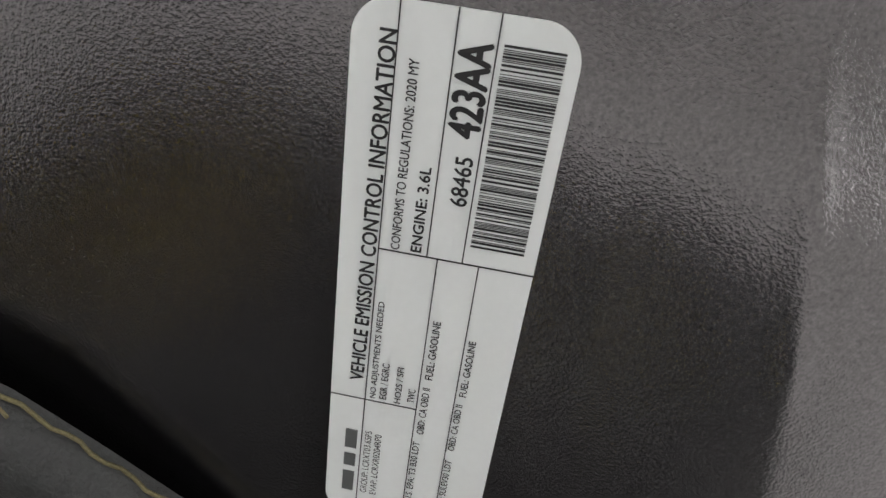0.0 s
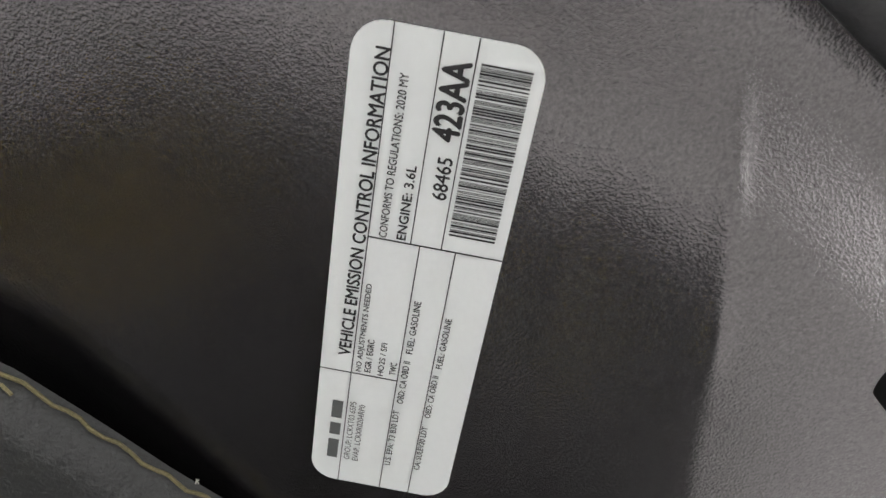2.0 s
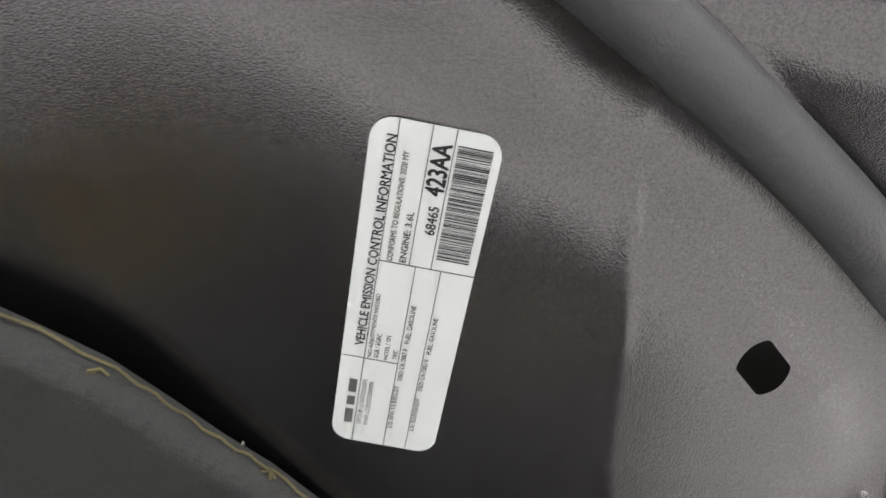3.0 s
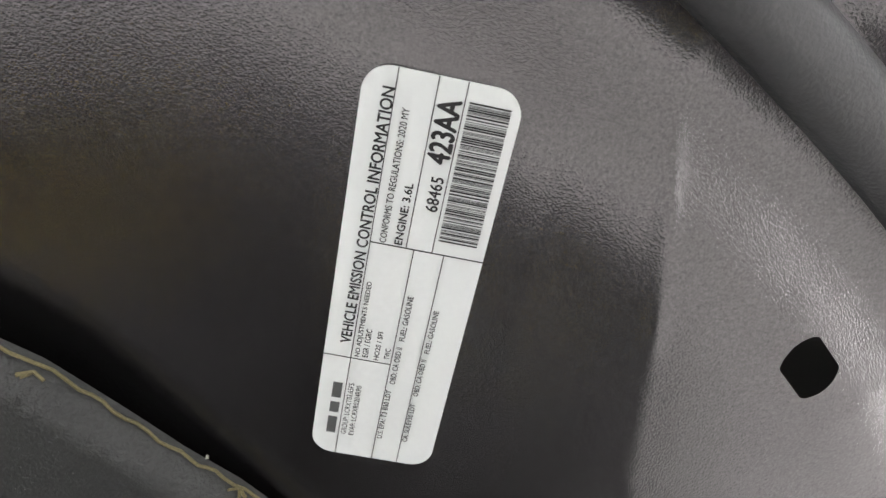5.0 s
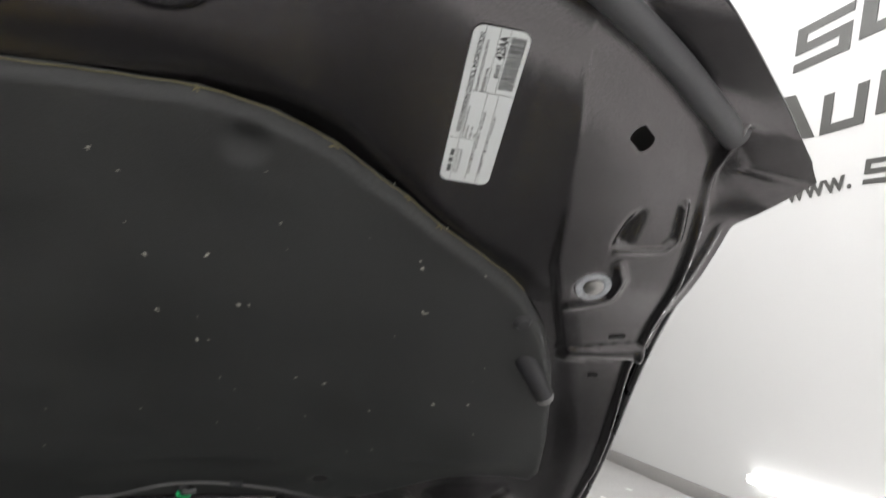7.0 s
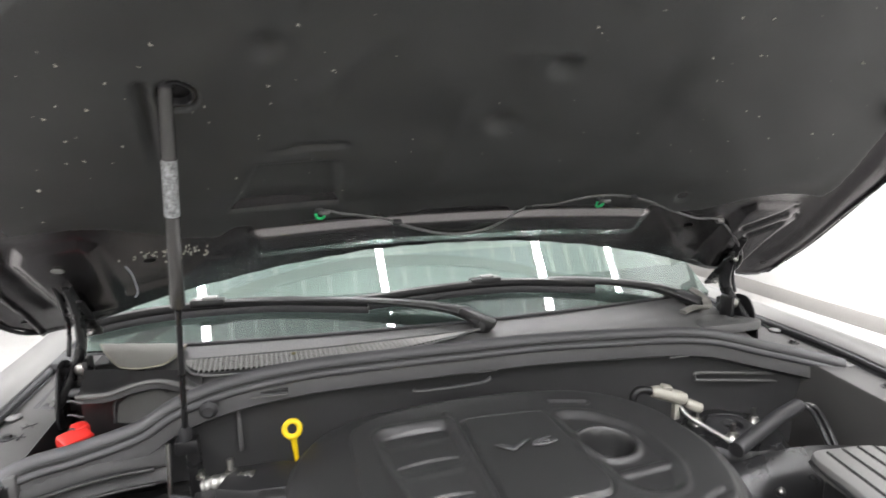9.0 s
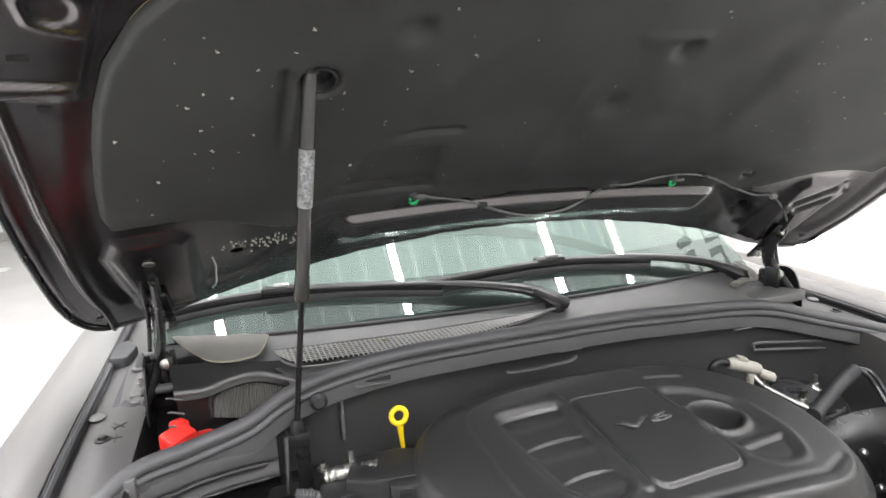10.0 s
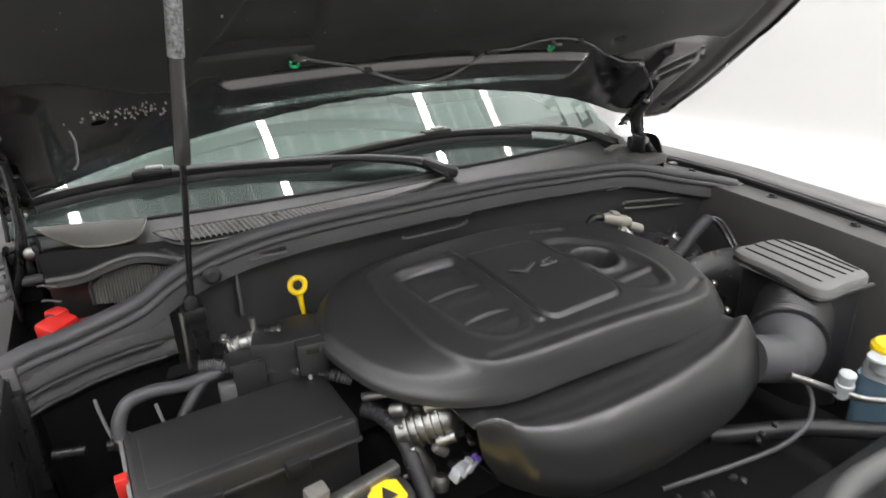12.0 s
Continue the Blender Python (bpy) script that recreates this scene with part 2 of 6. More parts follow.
def rounded(x0, y0, x1, y1, r, n=5):
    out = []
    for cx, cy, a0 in ((x1 - r, y1 - r, 0), (x0 + r, y1 - r, 90), (x0 + r, y0 + r, 180), (x1 - r, y0 + r, 270)):
        for i in range(n + 1):
            a = radians(a0 + 90 * i / n)
            out.append((cx + r * math.cos(a), cy + r * math.sin(a)))
    return out


def round_poly(points, r, n=5):
    """A polygon with rounded corners."""
    out, k = [], len(points)
    for i in range(k):
        a, b, c = (Vector((*points[(i + j) % k], 0)) for j in (-1, 0, 1))
        d = min(r, (a - b).length * 0.45, (c - b).length * 0.45)
        p, q = b + (a - b).normalized() * d, b + (c - b).normalized() * d
        for j in range(n + 1):
            t = j / n
            s = p * (1 - t) ** 2 + b * 2 * t * (1 - t) + q * t * t
            out.append((s.x, s.y))
    return out


def smooth_step(t):
    t = np.clip(t, 0, 1)
    return t * t * (3 - 2 * t)


def line_distance(pts, px, py, closed=False):
    """Distance of each (px, py) from a broken line; negative within a closed one."""
    pts = np.array(pts, float)
    best = np.full(px.shape, 1e9)
    odd = np.zeros(px.shape, bool)
    ends = np.roll(pts, -1, 0) if closed else pts[1:]
    for (ax, ay), (bx, by) in zip(pts, ends):
        dx, dy = bx - ax, by - ay
        t = np.clip(((px - ax) * dx + (py - ay) * dy) / (dx * dx + dy * dy + 1e-12), 0, 1)
        best = np.minimum(best, np.hypot(px - ax - t * dx, py - ay - t * dy))
        if closed and ay != by:
            odd ^= ((ay > py) != (by > py)) & (px < (bx - ax) * (py - ay) / (by - ay) + ax)
    return np.where(odd, -best, best) if closed else best


def smooth_outline(points, n):
    return [(q.x, q.y) for q in spline([(x, y, 0) for x, y in points], n, True)]


def relief(name, xs, ys, height, outline, material, parent, label="", holes=(), snap=0.6):
    """A sheet z = height(x, y) on a fine grid, trimmed to an outline and to holes, whose rims it follows."""
    gx, gy = np.meshgrid(xs, ys, indexing="ij")
    step = np.maximum.outer(np.gradient(xs), np.gradient(ys))
    keep = np.ones(gx.shape, bool)
    rim_ = np.zeros(gx.shape, bool)
    for poly, sign in [(outline, 1)] + [(h, -1) for h in holes]:
        poly = np.array(poly)
        d = sign * line_distance(poly, gx, gy, True)
        near = (d < snap * step) & (d > -0.4 * step)
        rim_ |= near
        ii, jj = np.nonzero(near)
        ends = np.roll(poly, -1, 0)
        for i, j in zip(ii, jj):
            p = np.array([gx[i, j], gy[i, j]])
            dv = ends - poly
            t = np.clip(((p - poly) * dv).sum(1) / ((dv * dv).sum(1) + 1e-12), 0, 1)
            q = poly + t[:, None] * dv
            k = np.argmin(((q - p) ** 2).sum(1))
            gx[i, j], gy[i, j] = q[k]
        keep &= (d < snap * step)
    gz = height(gx, gy)
    index = np.full(gx.shape, -1)
    index[keep] = np.arange(keep.sum())
    verts = np.stack([gx[keep], gy[keep], gz[keep]], 1).tolist()
    a, b, c, d = index[:-1, :-1], index[1:, :-1], index[1:, 1:], index[:-1, 1:]
    quads = np.stack([a, b, c, d], -1).reshape(-1, 4)
    on_rim = np.append(rim_[keep], True)
    quads = quads[~on_rim[quads].all(1)]
    full = quads[(quads >= 0).all(1)]
    three = quads[(quads >= 0).sum(1) == 3]
    faces = full.tolist() + [[v for v in q if v >= 0] for q in three.tolist()]
    return raw_part(name, verts, faces, material, parent, label)


def text_bm(body, size, bold=0.0, depth=0.0):
    """Text in the built-in font as a bmesh, lying in xy from the origin."""
    cu = bpy.data.curves.new("writing", "FONT")
    cu.body, cu.size, cu.extrude, cu.offset = body, size, depth, bold
    cu.resolution_u = 3
    ob = bpy.data.objects.new("writing", cu)
    scene.collection.objects.link(ob)
    bpy.context.view_layer.update()
    me = bpy.data.meshes.new_from_object(ob.evaluated_get(bpy.context.evaluated_depsgraph_get()))
    bm = bmesh.new()
    bm.from_mesh(me)
    bpy.data.objects.remove(ob)
    bpy.data.meshes.remove(me)
    return bm


def fit_text(bm, x0, x1, y0, y1):
    """Stretches a text's bmesh into a rectangle."""
    xs, ys = [v.co.x for v in bm.verts], [v.co.y for v in bm.verts]
    ax, bx, ay, by = min(xs), max(xs), min(ys), max(ys)
    for v in bm.verts:
        v.co.x = x0 + (v.co.x - ax) / (bx - ax) * (x1 - x0)
        v.co.y = y0 + (v.co.y - ay) / (by - ay) * (y1 - y0)
    return bm


# ---- the room ----
XL, XR, YB, YF = -4.6, 3.41, 7.5, -4.5
structure("floor", boxed(((XL + XR) / 2, (YB + YF) / 2, -0.1), (XR - XL + 0.6, YB - YF + 0.6, 0.2)), M_FLOOR, "polished grey concrete showroom floor", "floor")
structure("ceiling", boxed(((XL + XR) / 2, (YB + YF) / 2, CEIL + 0.1), (XR - XL + 0.6, YB - YF + 0.6, 0.2)), M_CEIL, "grey green sheet metal ceiling", "ceiling")
structure("wall_east", boxed((XR + 0.1, (YB + YF) / 2, CEIL / 2), (0.2, YB - YF, CEIL)), M_WALL, "white painted showroom wall with dark lettering", "wall")
structure("wall_west", boxed((XL - 0.1, (YB + YF) / 2, CEIL / 2), (0.2, YB - YF, CEIL)), M_WALL, "white painted showroom wall", "wall")
structure("wall_north", boxed(((XL + XR) / 2, YB + 0.1, CEIL / 2), (XR - XL, 0.2, CEIL)), M_WALL, "white painted showroom end wall", "wall")
structure("wall_south", boxed(((XL + XR) / 2, YF - 0.1, CEIL / 2), (XR - XL, 0.2, CEIL)), M_WALL, "white painted showroom end wall", "wall")
structure("baseboard", boxed((XR - 0.011, (YB + YF) / 2, 0.055), (0.022, YB - YF, 0.11), 0.004), M_BASE, "grey baseboard along the white wall", "baseboard")
structure("baseboard", boxed((XL + 0.011, (YB + YF) / 2, 0.055), (0.022, YB - YF, 0.11), 0.004), M_BASE, "grey baseboard along the white wall", "baseboard")
structure("baseboard", boxed(((XL + XR) / 2, YB - 0.011, 0.055), (XR - XL - 0.05, 0.022, 0.11), 0.004), M_BASE, "grey baseboard along the end wall", "baseboard")

# ribs of the ceiling sheets, one mesh
bm = bmesh.new()
for i in range(28):
    box(bm, (XL + 0.1 + i * 0.29, (YB + YF) / 2, CEIL - 0.012), (0.05, YB - YF, 0.02))
structure("ceiling_ribs", bm, M_RIB, "pale ribs of the sheet metal ceiling", "ceiling")
bm = bmesh.new()
for yy in (-3.0, -1.0, 1.2, 3.2, 5.4):
    box(bm, ((XL + XR) / 2, yy, CEIL - 0.05), (XR - XL, 0.10, 0.06))
structure("ceiling_beams", bm, M_BASE, "dark cross beams under the ceiling", "ceiling")


def tube_lamp(x):
    t = thing("ceiling_light", "long white tube lamp under the ceiling", "ceiling light", pose(x, -0.4, HANG), "ceiling tube lamps")
    part("housing", boxed((0, 0, 0.055), (0.08, 8.1, 0.05), 0.008), M_WALL, t)
    for yy in (-3, 3):
        part("hanger", rod((0, yy, 0.07), (0, yy, CEIL - HANG), 0.006, 6), M_WALL, t)
    part("diffuser", tube([(0, -4.0, -0.005), (0, 0, -0.005), (0, 4.0, -0.005)], 0.035, 12, 10), M_TUBE, t, "glowing white diffuser")


for tx in TUBES_X:
    tube_lamp(tx)
strip = thing("wall_light", "long glowing strip lamp low on the white wall", "wall light", pose(XR - 0.03, 0, 0.30))
part("diffuser", tube([(0, 2.74, 0), (0, 0, 0), (0, -3.2, 0)], 0.028, 16, 12), M_STRIP, strip, "glowing white diffuser")
part("bracket", boxed((0.02, -0.2, 0), (0.018, 5.7, 0.03), 0.003), M_WALL, strip)

# plain shapes that stand for the wall's lettering
sign = thing("wall_sign", "dark grey cut vinyl lettering shapes on the white wall", "sign", pose(XR - 0.004, 0, 0))


def sign_shape(y, z, w, h, bars, lean=0.30, drop=0.02):
    """Slanted heavy bars on the wall in a field w along the wall and h high, its left end at y; drop lowers the far end."""
    bm_ = bmesh.new()
    for a0, a1, c0, c1 in bars:
        corner = [(y - a * w - lean * c * h + lean * h / 2, z + c * h - drop * a) for a, c in ((a0, c0), (a1, c0), (a1, c1), (a0, c1))]
        low = [bm_.verts.new((0.0015, q[0], q[1])) for q in corner]
        top = [bm_.verts.new((-0.0015, q[0], q[1])) for q in corner]
        bm_.faces.new(low)
        bm_.faces.new(top[::-1])
        for k in range(4):
            bm_.faces.new((low[k], top[k], top[(k + 1) % 4], low[(k + 1) % 4]))
    bmesh.ops.recalc_face_normals(bm_, faces=bm_.faces)
    part("letter_shape", bm_, M_SIGN, sign)


STACK = [(0, 1, 0, 0.2), (0, 1, 0.4, 0.6), (0, 1, 0.8, 1), (0, 0.2, 0.6, 0.8), (0.8, 1, 0.2, 0.4)]
TROUGH = [(0, 0.24, 0, 1), (0.76, 1, 0, 1), (0.24, 0.76, 0, 0.22)]
RING = [(0, 1, 0, 0.22), (0, 1, 0.78, 1), (0, 0.22, 0.22, 0.78), (0.78, 1, 0.22, 0.78)]
for k in range(6):
    sign_shape(2.05 - 0.46 * k, 2.88, 0.40, 0.25, (STACK, TROUGH, RING)[k % 3])
sign_shape(2.12, 2.46, 0.10, 0.30, [(0, 0.9, 0, 1)], -0.35)
for k in range(5):
    sign_shape(1.91 - 0.36 * k, 2.44, 0.29, 0.22, (TROUGH, RING)[k % 2])
bm = fit_text(text_bm("www.", 1.0, 0.02), 0, 0.47, 0, 0.085)
bmesh.ops.transform(bm, matrix=Matrix(((0, 0, -1, -0.002), (-1, 0, 0, 2.235), (0, 1, 0, 2.085), (0, 0, 0, 1))), verts=bm.verts)
part("writing", bm, M_SIGN, sign, smooth=False)
sign_shape(1.68, 2.09, 0.16, 0.13, STACK)
for k in range(7):
    sign_shape(1.46 - 0.13 * k, 2.085, 0.10, 0.09, RING)

# ---- the hood: x across, y up along the opened hood from its hinges, z out of its underside ----
TILT = radians(40)
HOOD = Matrix(((1, 0, 0, 0), (0, -math.cos(TILT), -math.sin(TILT), 0.03), (0, math.sin(TILT), -math.cos(TILT), 1.10), (0, 0, 0, 1)))
EDGE_R = [(0, -0.010), (0.156, -0.015), (0.342, -0.043), (0.50, -0.080), (0.60, -0.115), (0.67, -0.140), (0.74, -0.148), (0.79, -0.125), (0.815, -0.06), (0.823, 0.03), (0.818, 0.14), (0.808, 0.26), (0.801, 0.36), (0.798, 0.46), (0.797, 0.56), (0.801, 0.635), (0.812, 0.660), (0.838, 0.692), (0.820, 0.713), (0.797, 0.736), (0.762, 0.767), (0.719, 0.803), (0.684, 0.828), (0.648, 0.851), (0.55, 0.893), (0.42, 0.922), (0.25, 0.945), (0, 0.955)]
EDGE_L = [(-0.24, 0.94), (-0.41, 0.91), (-0.535, 0.87), (-0.62, 0.83), (-0.66, 0.803), (-0.70, 0.775), (-0.735, 0.748), (-0.77, 0.715), (-0.785, 0.69), (-0.765, 0.65), (-0.757, 0.62), (-0.757, 0.56), (-0.765, 0.46), (-0.775, 0.36), (-0.788, 0.24), (-0.796, 0.12), (-0.80, 0.0), (-0.79, -0.08), (-0.765, -0.13), (-0.72, -0.15), (-0.651, -0.14), (-0.583, -0.115), (-0.486, -0.08), (-0.332, -0.043), (-0.152, -0.015)]
NARROW, AXIS = 0.972, 0.025


def mirrored(points):
    """Closes a right half about the hood's own middle line."""
    return points + [(2 * AXIS - x, y) for x, y in points[-2:0:-1]]


def folded(x):
    return np.where(x < AXIS, 2 * AXIS - x, x)


def lip(x, y):
    """The flanks bend down towards the fenders."""
    return 0.020 * smooth_step((np.abs(x) - 0.70) / 0.11) * smooth_step((0.50 - y) / 0.25)


def base_h(x):
    return -0.034 + 0.1 * x * x


OUTLINE = EDGE_R + EDGE_L
RECESS_R = [(AXIS, 0.770), (0.254, 0.750), (0.301, 0.747), (0.351, 0.741), (0.405, 0.726), (0.442, 0.707), (0.479, 0.686), (0.507, 0.663), (0.533, 0.639), (0.566, 0.609), (0.594, 0.588), (0.634, 0.567), (0.669, 0.535), (0.697, 0.509), (0.716, 0.468), (0.722, 0.435), (0.729, 0.41), (0.748, 0.35), (0.765, 0.29), (0.777, 0.20), (0.787, 0.10), (0.790, 0.0), (0.775, -0.06), (0.70, -0.085), (0.55, -0.05), (0.42, 0.10), (AXIS, 0.105)]
RECESS = mirrored(RECESS_R)
VALLEY = [(0, 0.900), (0.30, 0.885), (0.45, 0.862), (0.50, 0.846), (0.537, 0.831), (0.564, 0.818), (0.603, 0.798), (0.628, 0.787), (0.668, 0.765), (0.70, 0.743), (0.733, 0.716), (0.758, 0.684)]
CREASE = [(0.627, 0.800), (0.6255, 0.783), (0.6255, 0.776), (0.629, 0.755), (0.6335, 0.729), (0.637, 0.709), (0.641, 0.685), (0.649, 0.642), (0.654, 0.601), (0.657, 0.575), (0.70, 0.46)]
RIDGE = [(0.759, 0.722), (0.761, 0.690), (0.763, 0.655), (0.771, 0.591), (0.777, 0.520), (0.779, 0.473), (0.781, 0.430), (0.790, 0.340), (0.799, 0.235), (0.804, 0.12), (0.806, 0.019), (0.800, -0.07)]


def hood_height(x, y):
    ax, ao = folded(x), np.abs(x) / np.where(x < 0, NARROW, 1.0)
    h = base_h(x) + lip(x, y)
    # hollow round the insulation pad
    d = line_distance(RECESS, x, y, True)
    h -= 0.0035 * smooth_step((0.003 - d) / 0.028)
    # valley behind the front seal
    d = line_distance(VALLEY, ax, y)
    beyond = y > np.interp(ax, [q[0] for q in VALLEY], [q[1] for q in VALLEY])
    h -= 0.0100 * np.exp(-(d / np.where(beyond, 0.0175, 0.029)) ** 2)
    # the panel falls gently towards it between the pad and the latch
    h -= 0.06 * np.clip(y - 0.735 - 0.1 * (0.5 - ax), 0, 0.09) * smooth_step((0.53 - ax) / 0.16)
    # raised facet at the corner, bounded by a crease
    cx = np.interp(-y, [-q[1] for q in CREASE], [q[0] for q in CREASE])
    # the field with the label leans inwards
    lean_ = (0.05 * np.clip(ax - 0.562, -0.12, 0.037) + 0.05 * np.clip(ax - 0.538, -0.09, 0) + (0.17 + 0.5 * (y - 0.71)) * np.clip(ax - 0.599, 0, np.maximum(cx - 0.599, 0))) * smooth_step((ax - 0.30) / 0.18) * smooth_step((y - 0.50) / 0.08) * smooth_step((0.83 - y) / 0.03)
    h += lean_
    rise = np.clip(-0.002 + 0.060 * (0.690 - y), 0, 0.006) * smooth_step((0.80 - y) / 0.03) * smooth_step((y - 0.44) / 0.02)
    h += rise * smooth_step((ax - cx + 0.004) / 0.006)
    h -= 0.015 * np.clip(ax - cx, 0, 0.10) * smooth_step((y - 0.60) / 0.05) * smooth_step((0.83 - y) / 0.03)
    # the crease swells unevenly where the two pressings meet
    swell = 0.0005 * (1 + 0.5 * np.sin(y * 150 + 1.0)) * smooth_step((y - 0.70) / 0.02) * smooth_step((0.795 - y) / 0.015)
    h += swell * np.exp(-((ax - cx) / 0.0026) ** 2)
    # ridge and channel along the flank
    e = -line_distance(OUTLINE, x, y, True)
    rx = np.interp(-y, [-q[1] for q in RIDGE], [q[0] for q in RIDGE])
    side = smooth_step((ax - 0.66) / 0.03) * smooth_step((0.735 - y) / 0.012)
    h += side * 0.0050 * np.exp(-((ax - rx) / 0.0036) ** 2)
    h -= side * 0.009 * smooth_step((ax - rx - 0.001) / 0.009)
    h += side * 0.0025 * np.exp(-((e - 0.010) / 0.003) ** 2) * smooth_step((0.64 - y) / 0.02)
    front = smooth_step((y - 0.735) / 0.03)
    h -= front * 0.010 * smooth_step((0.046 - e) / 0.012)
    h += 0.36 * np.clip(0.036 - e, 0, 0.036) * np.maximum(front, side * smooth_step((y - 0.625) / 0.04))
    # one broad rib across the flank
    d = line_distance([(0.712, 0.443), (0.774, 0.459)], ax, y)
    h += 0.0075 * np.sqrt(np.clip(1 - (d / 0.0145) ** 2, 0, 1)) * smooth_step((ax - 0.700) / 0.008)
    # bent tab and its notch
    d = line_distance([(0.706, 0.602), (0.728, 0.604), (0.744, 0.607), (0.752, 0.619), (0.747, 0.652)], ax, y)
    h += 0.0048 * np.exp(-(d / 0.0030) ** 2)
    d = line_distance([(0.706, 0.607), (0.708, 0.625), (0.711, 0.642)], ax, y)
    h -= 0.009 * np.exp(-(d / 0.0048) ** 2) * smooth_step((0.652 - y) / 0.04)
    # boss of the corner bolt
    d = np.hypot(ax - 0.700, y - 0.552)
    h -= 0.004 * smooth_step((0.020 - d) / 0.006)
    d = line_distance([(0.713, 0.582), (0.7215, 0.566), (0.721, 0.540), (0.709, 0.530), (0.687, 0.520)], ax, y)
    h += 0.0036 * np.exp(-(d / 0.0038) ** 2)
    # rear member: a steep front face and a flat back that fades to the edge
    h += 0.0165 * np.clip((0.100 - y) / 0.0095, 0, 1) * smooth_step(y / 0.05) * smooth_step((0.42 - ax) / 0.035)
    h += 0.0015 * smooth_step((0.026 - y) / 0.01) * smooth_step((0.60 - ao) / 0.05) * np.sin(ao * 40) ** 2
    # stiffened hinge seat
    d = line_distance([(0.605, -0.10), (0.600, 0.110), (0.625, 0.138), (0.720, 0.142), (0.745, 0.100), (0.722, -0.10)], ao, y, True)
    h += (0.008 + np.where(x < 0, 0.05, 0.11) * np.clip(0.142 - y, 0, 0.25)) * smooth_step(-d / 0.026)
    # two grooves across the seat on the far flank
    for q in ([(0.640, 0.055), (0.715, 0.125)], [(0.662, 0.035), (0.735, 0.100)]):
        h -= 0.006 * np.exp(-(line_distance(q, x, y) / 0.006) ** 2)
    # small dent near the front latch
    d = np.hypot((ax - 0.355) * 0.6, y - 0.776)
    h += 0.010 * smooth_step((0.016 - d) / 0.005)
    # hammered unevenness of pressed sheet
    h += 0.0008 * np.sin(x * 17 + 1.3 * np.sin(y * 11)) * np.sin(y * 23 + 0.7)
    return h


def height_at(x, y):
    return float(hood_height(np.array([x]), np.array([y]))[0])


def corner_hole(x, y, r, flat, turn):
    """A round hole with two flats."""
    out = []
    for i in range(44):
        a = 2 * math.pi * i / 44
        px, py = max(-flat, min(flat, r * math.cos(a))), r * math.sin(a)
        out.append((x + px * math.cos(turn) - py * math.sin(turn), y + px * math.sin(turn) + py * math.cos(turn)))
    return out


hood = thing("car_hood", "opened dark grey car hood seen from its underside", "car hood", HOOD)
HOLES = [corner_hole(0.6890, 0.7080, 0.0106, 0.0076, radians(49)), corner_hole(-0.6390, 0.7080, 0.0106, 0.0076, radians(131)),
         smooth_outline([(0.53 + 0.011 * math.cos(a), 0.036 + 0.007 * math.sin(a)) for a in np.linspace(0, 5.6, 9)], 20),
         smooth_outline([(-0.53 + 0.011 * math.cos(a), 0.036 + 0.007 * math.sin(a)) for a in np.linspace(0, 5.6, 9)], 20)]


def graded(*runs):
    """Grid lines from run to run, each run (start, end, step) in whole steps."""
    return np.concatenate([np.linspace(a, b, round((b - a) / step), endpoint=False) for a, b, step in runs])


GRID_X = graded((-0.84, 0.46, 0.0034), (0.46, 0.674, 0.0020), (0.674, 0.702, 0.0010), (0.702, 0.80, 0.0020), (0.80, 0.86, 0.0034))
GRID_Y = graded((-0.16, 0.60, 0.0034), (0.60, 0.696, 0.0020), (0.696, 0.722, 0.0010), (0.722, 0.86, 0.0020), (0.86, 0.97, 0.0034))
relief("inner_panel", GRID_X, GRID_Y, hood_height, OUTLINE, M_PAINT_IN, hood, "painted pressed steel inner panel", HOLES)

# outer skin: rings shrinking towards the middle
rows = []
for s in (1.0, 0.985, 0.94, 0.85, 0.7, 0.5, 0.3, 0.1):
    ring = []
    for x, y in smooth_outline(OUTLINE, 150):
        qx, qy = x * s, 0.40 + (y - 0.40) * s
        ring.append((qx, qy, base_h(qx) + float(lip(qx, qy)) * s ** 8 - 0.012 - 0.05 * (1 - s) ** 0.5))
    rows.append(ring + [ring[0]])
part("outer_skin", loft(rows), M_PAINT, hood, "glossy dark grey outer skin")
rim = [(x, y, float(base_h(x) + lip(x, y)) - 0.006) for x, y in smooth_outline(OUTLINE, 260)]
bm = bmesh.new()
sweep(bm, rim + rim[:1], 0.0042, 8, 1.0, False, up=(0, 0, 1))
part("hem", bm, M_BLACK_STEEL, hood, "folded edge of the hood")

# front bulb seal
SEAL_F = [(0, 0.925), (0.2, 0.92), (0.36, 0.900), (0.47, 0.882), (0.53, 0.862), (0.580, 0.838), (0.634, 0.809), (0.690, 0.775), (0.732, 0.745), (0.767, 0.720)]
for s in (1, -NARROW):
    pts = [(x * s - 0.004 * s * (x > 0.3), y - 0.003, float(base_h(x)) + 0.000) for x, y in SEAL_F]
    part("bulb_seal", tube(pts, 0.0112, 60, 14, flat=0.9, up=(0, 0, 1)), M_BULB, hood, "soft dark rubber bulb seal")

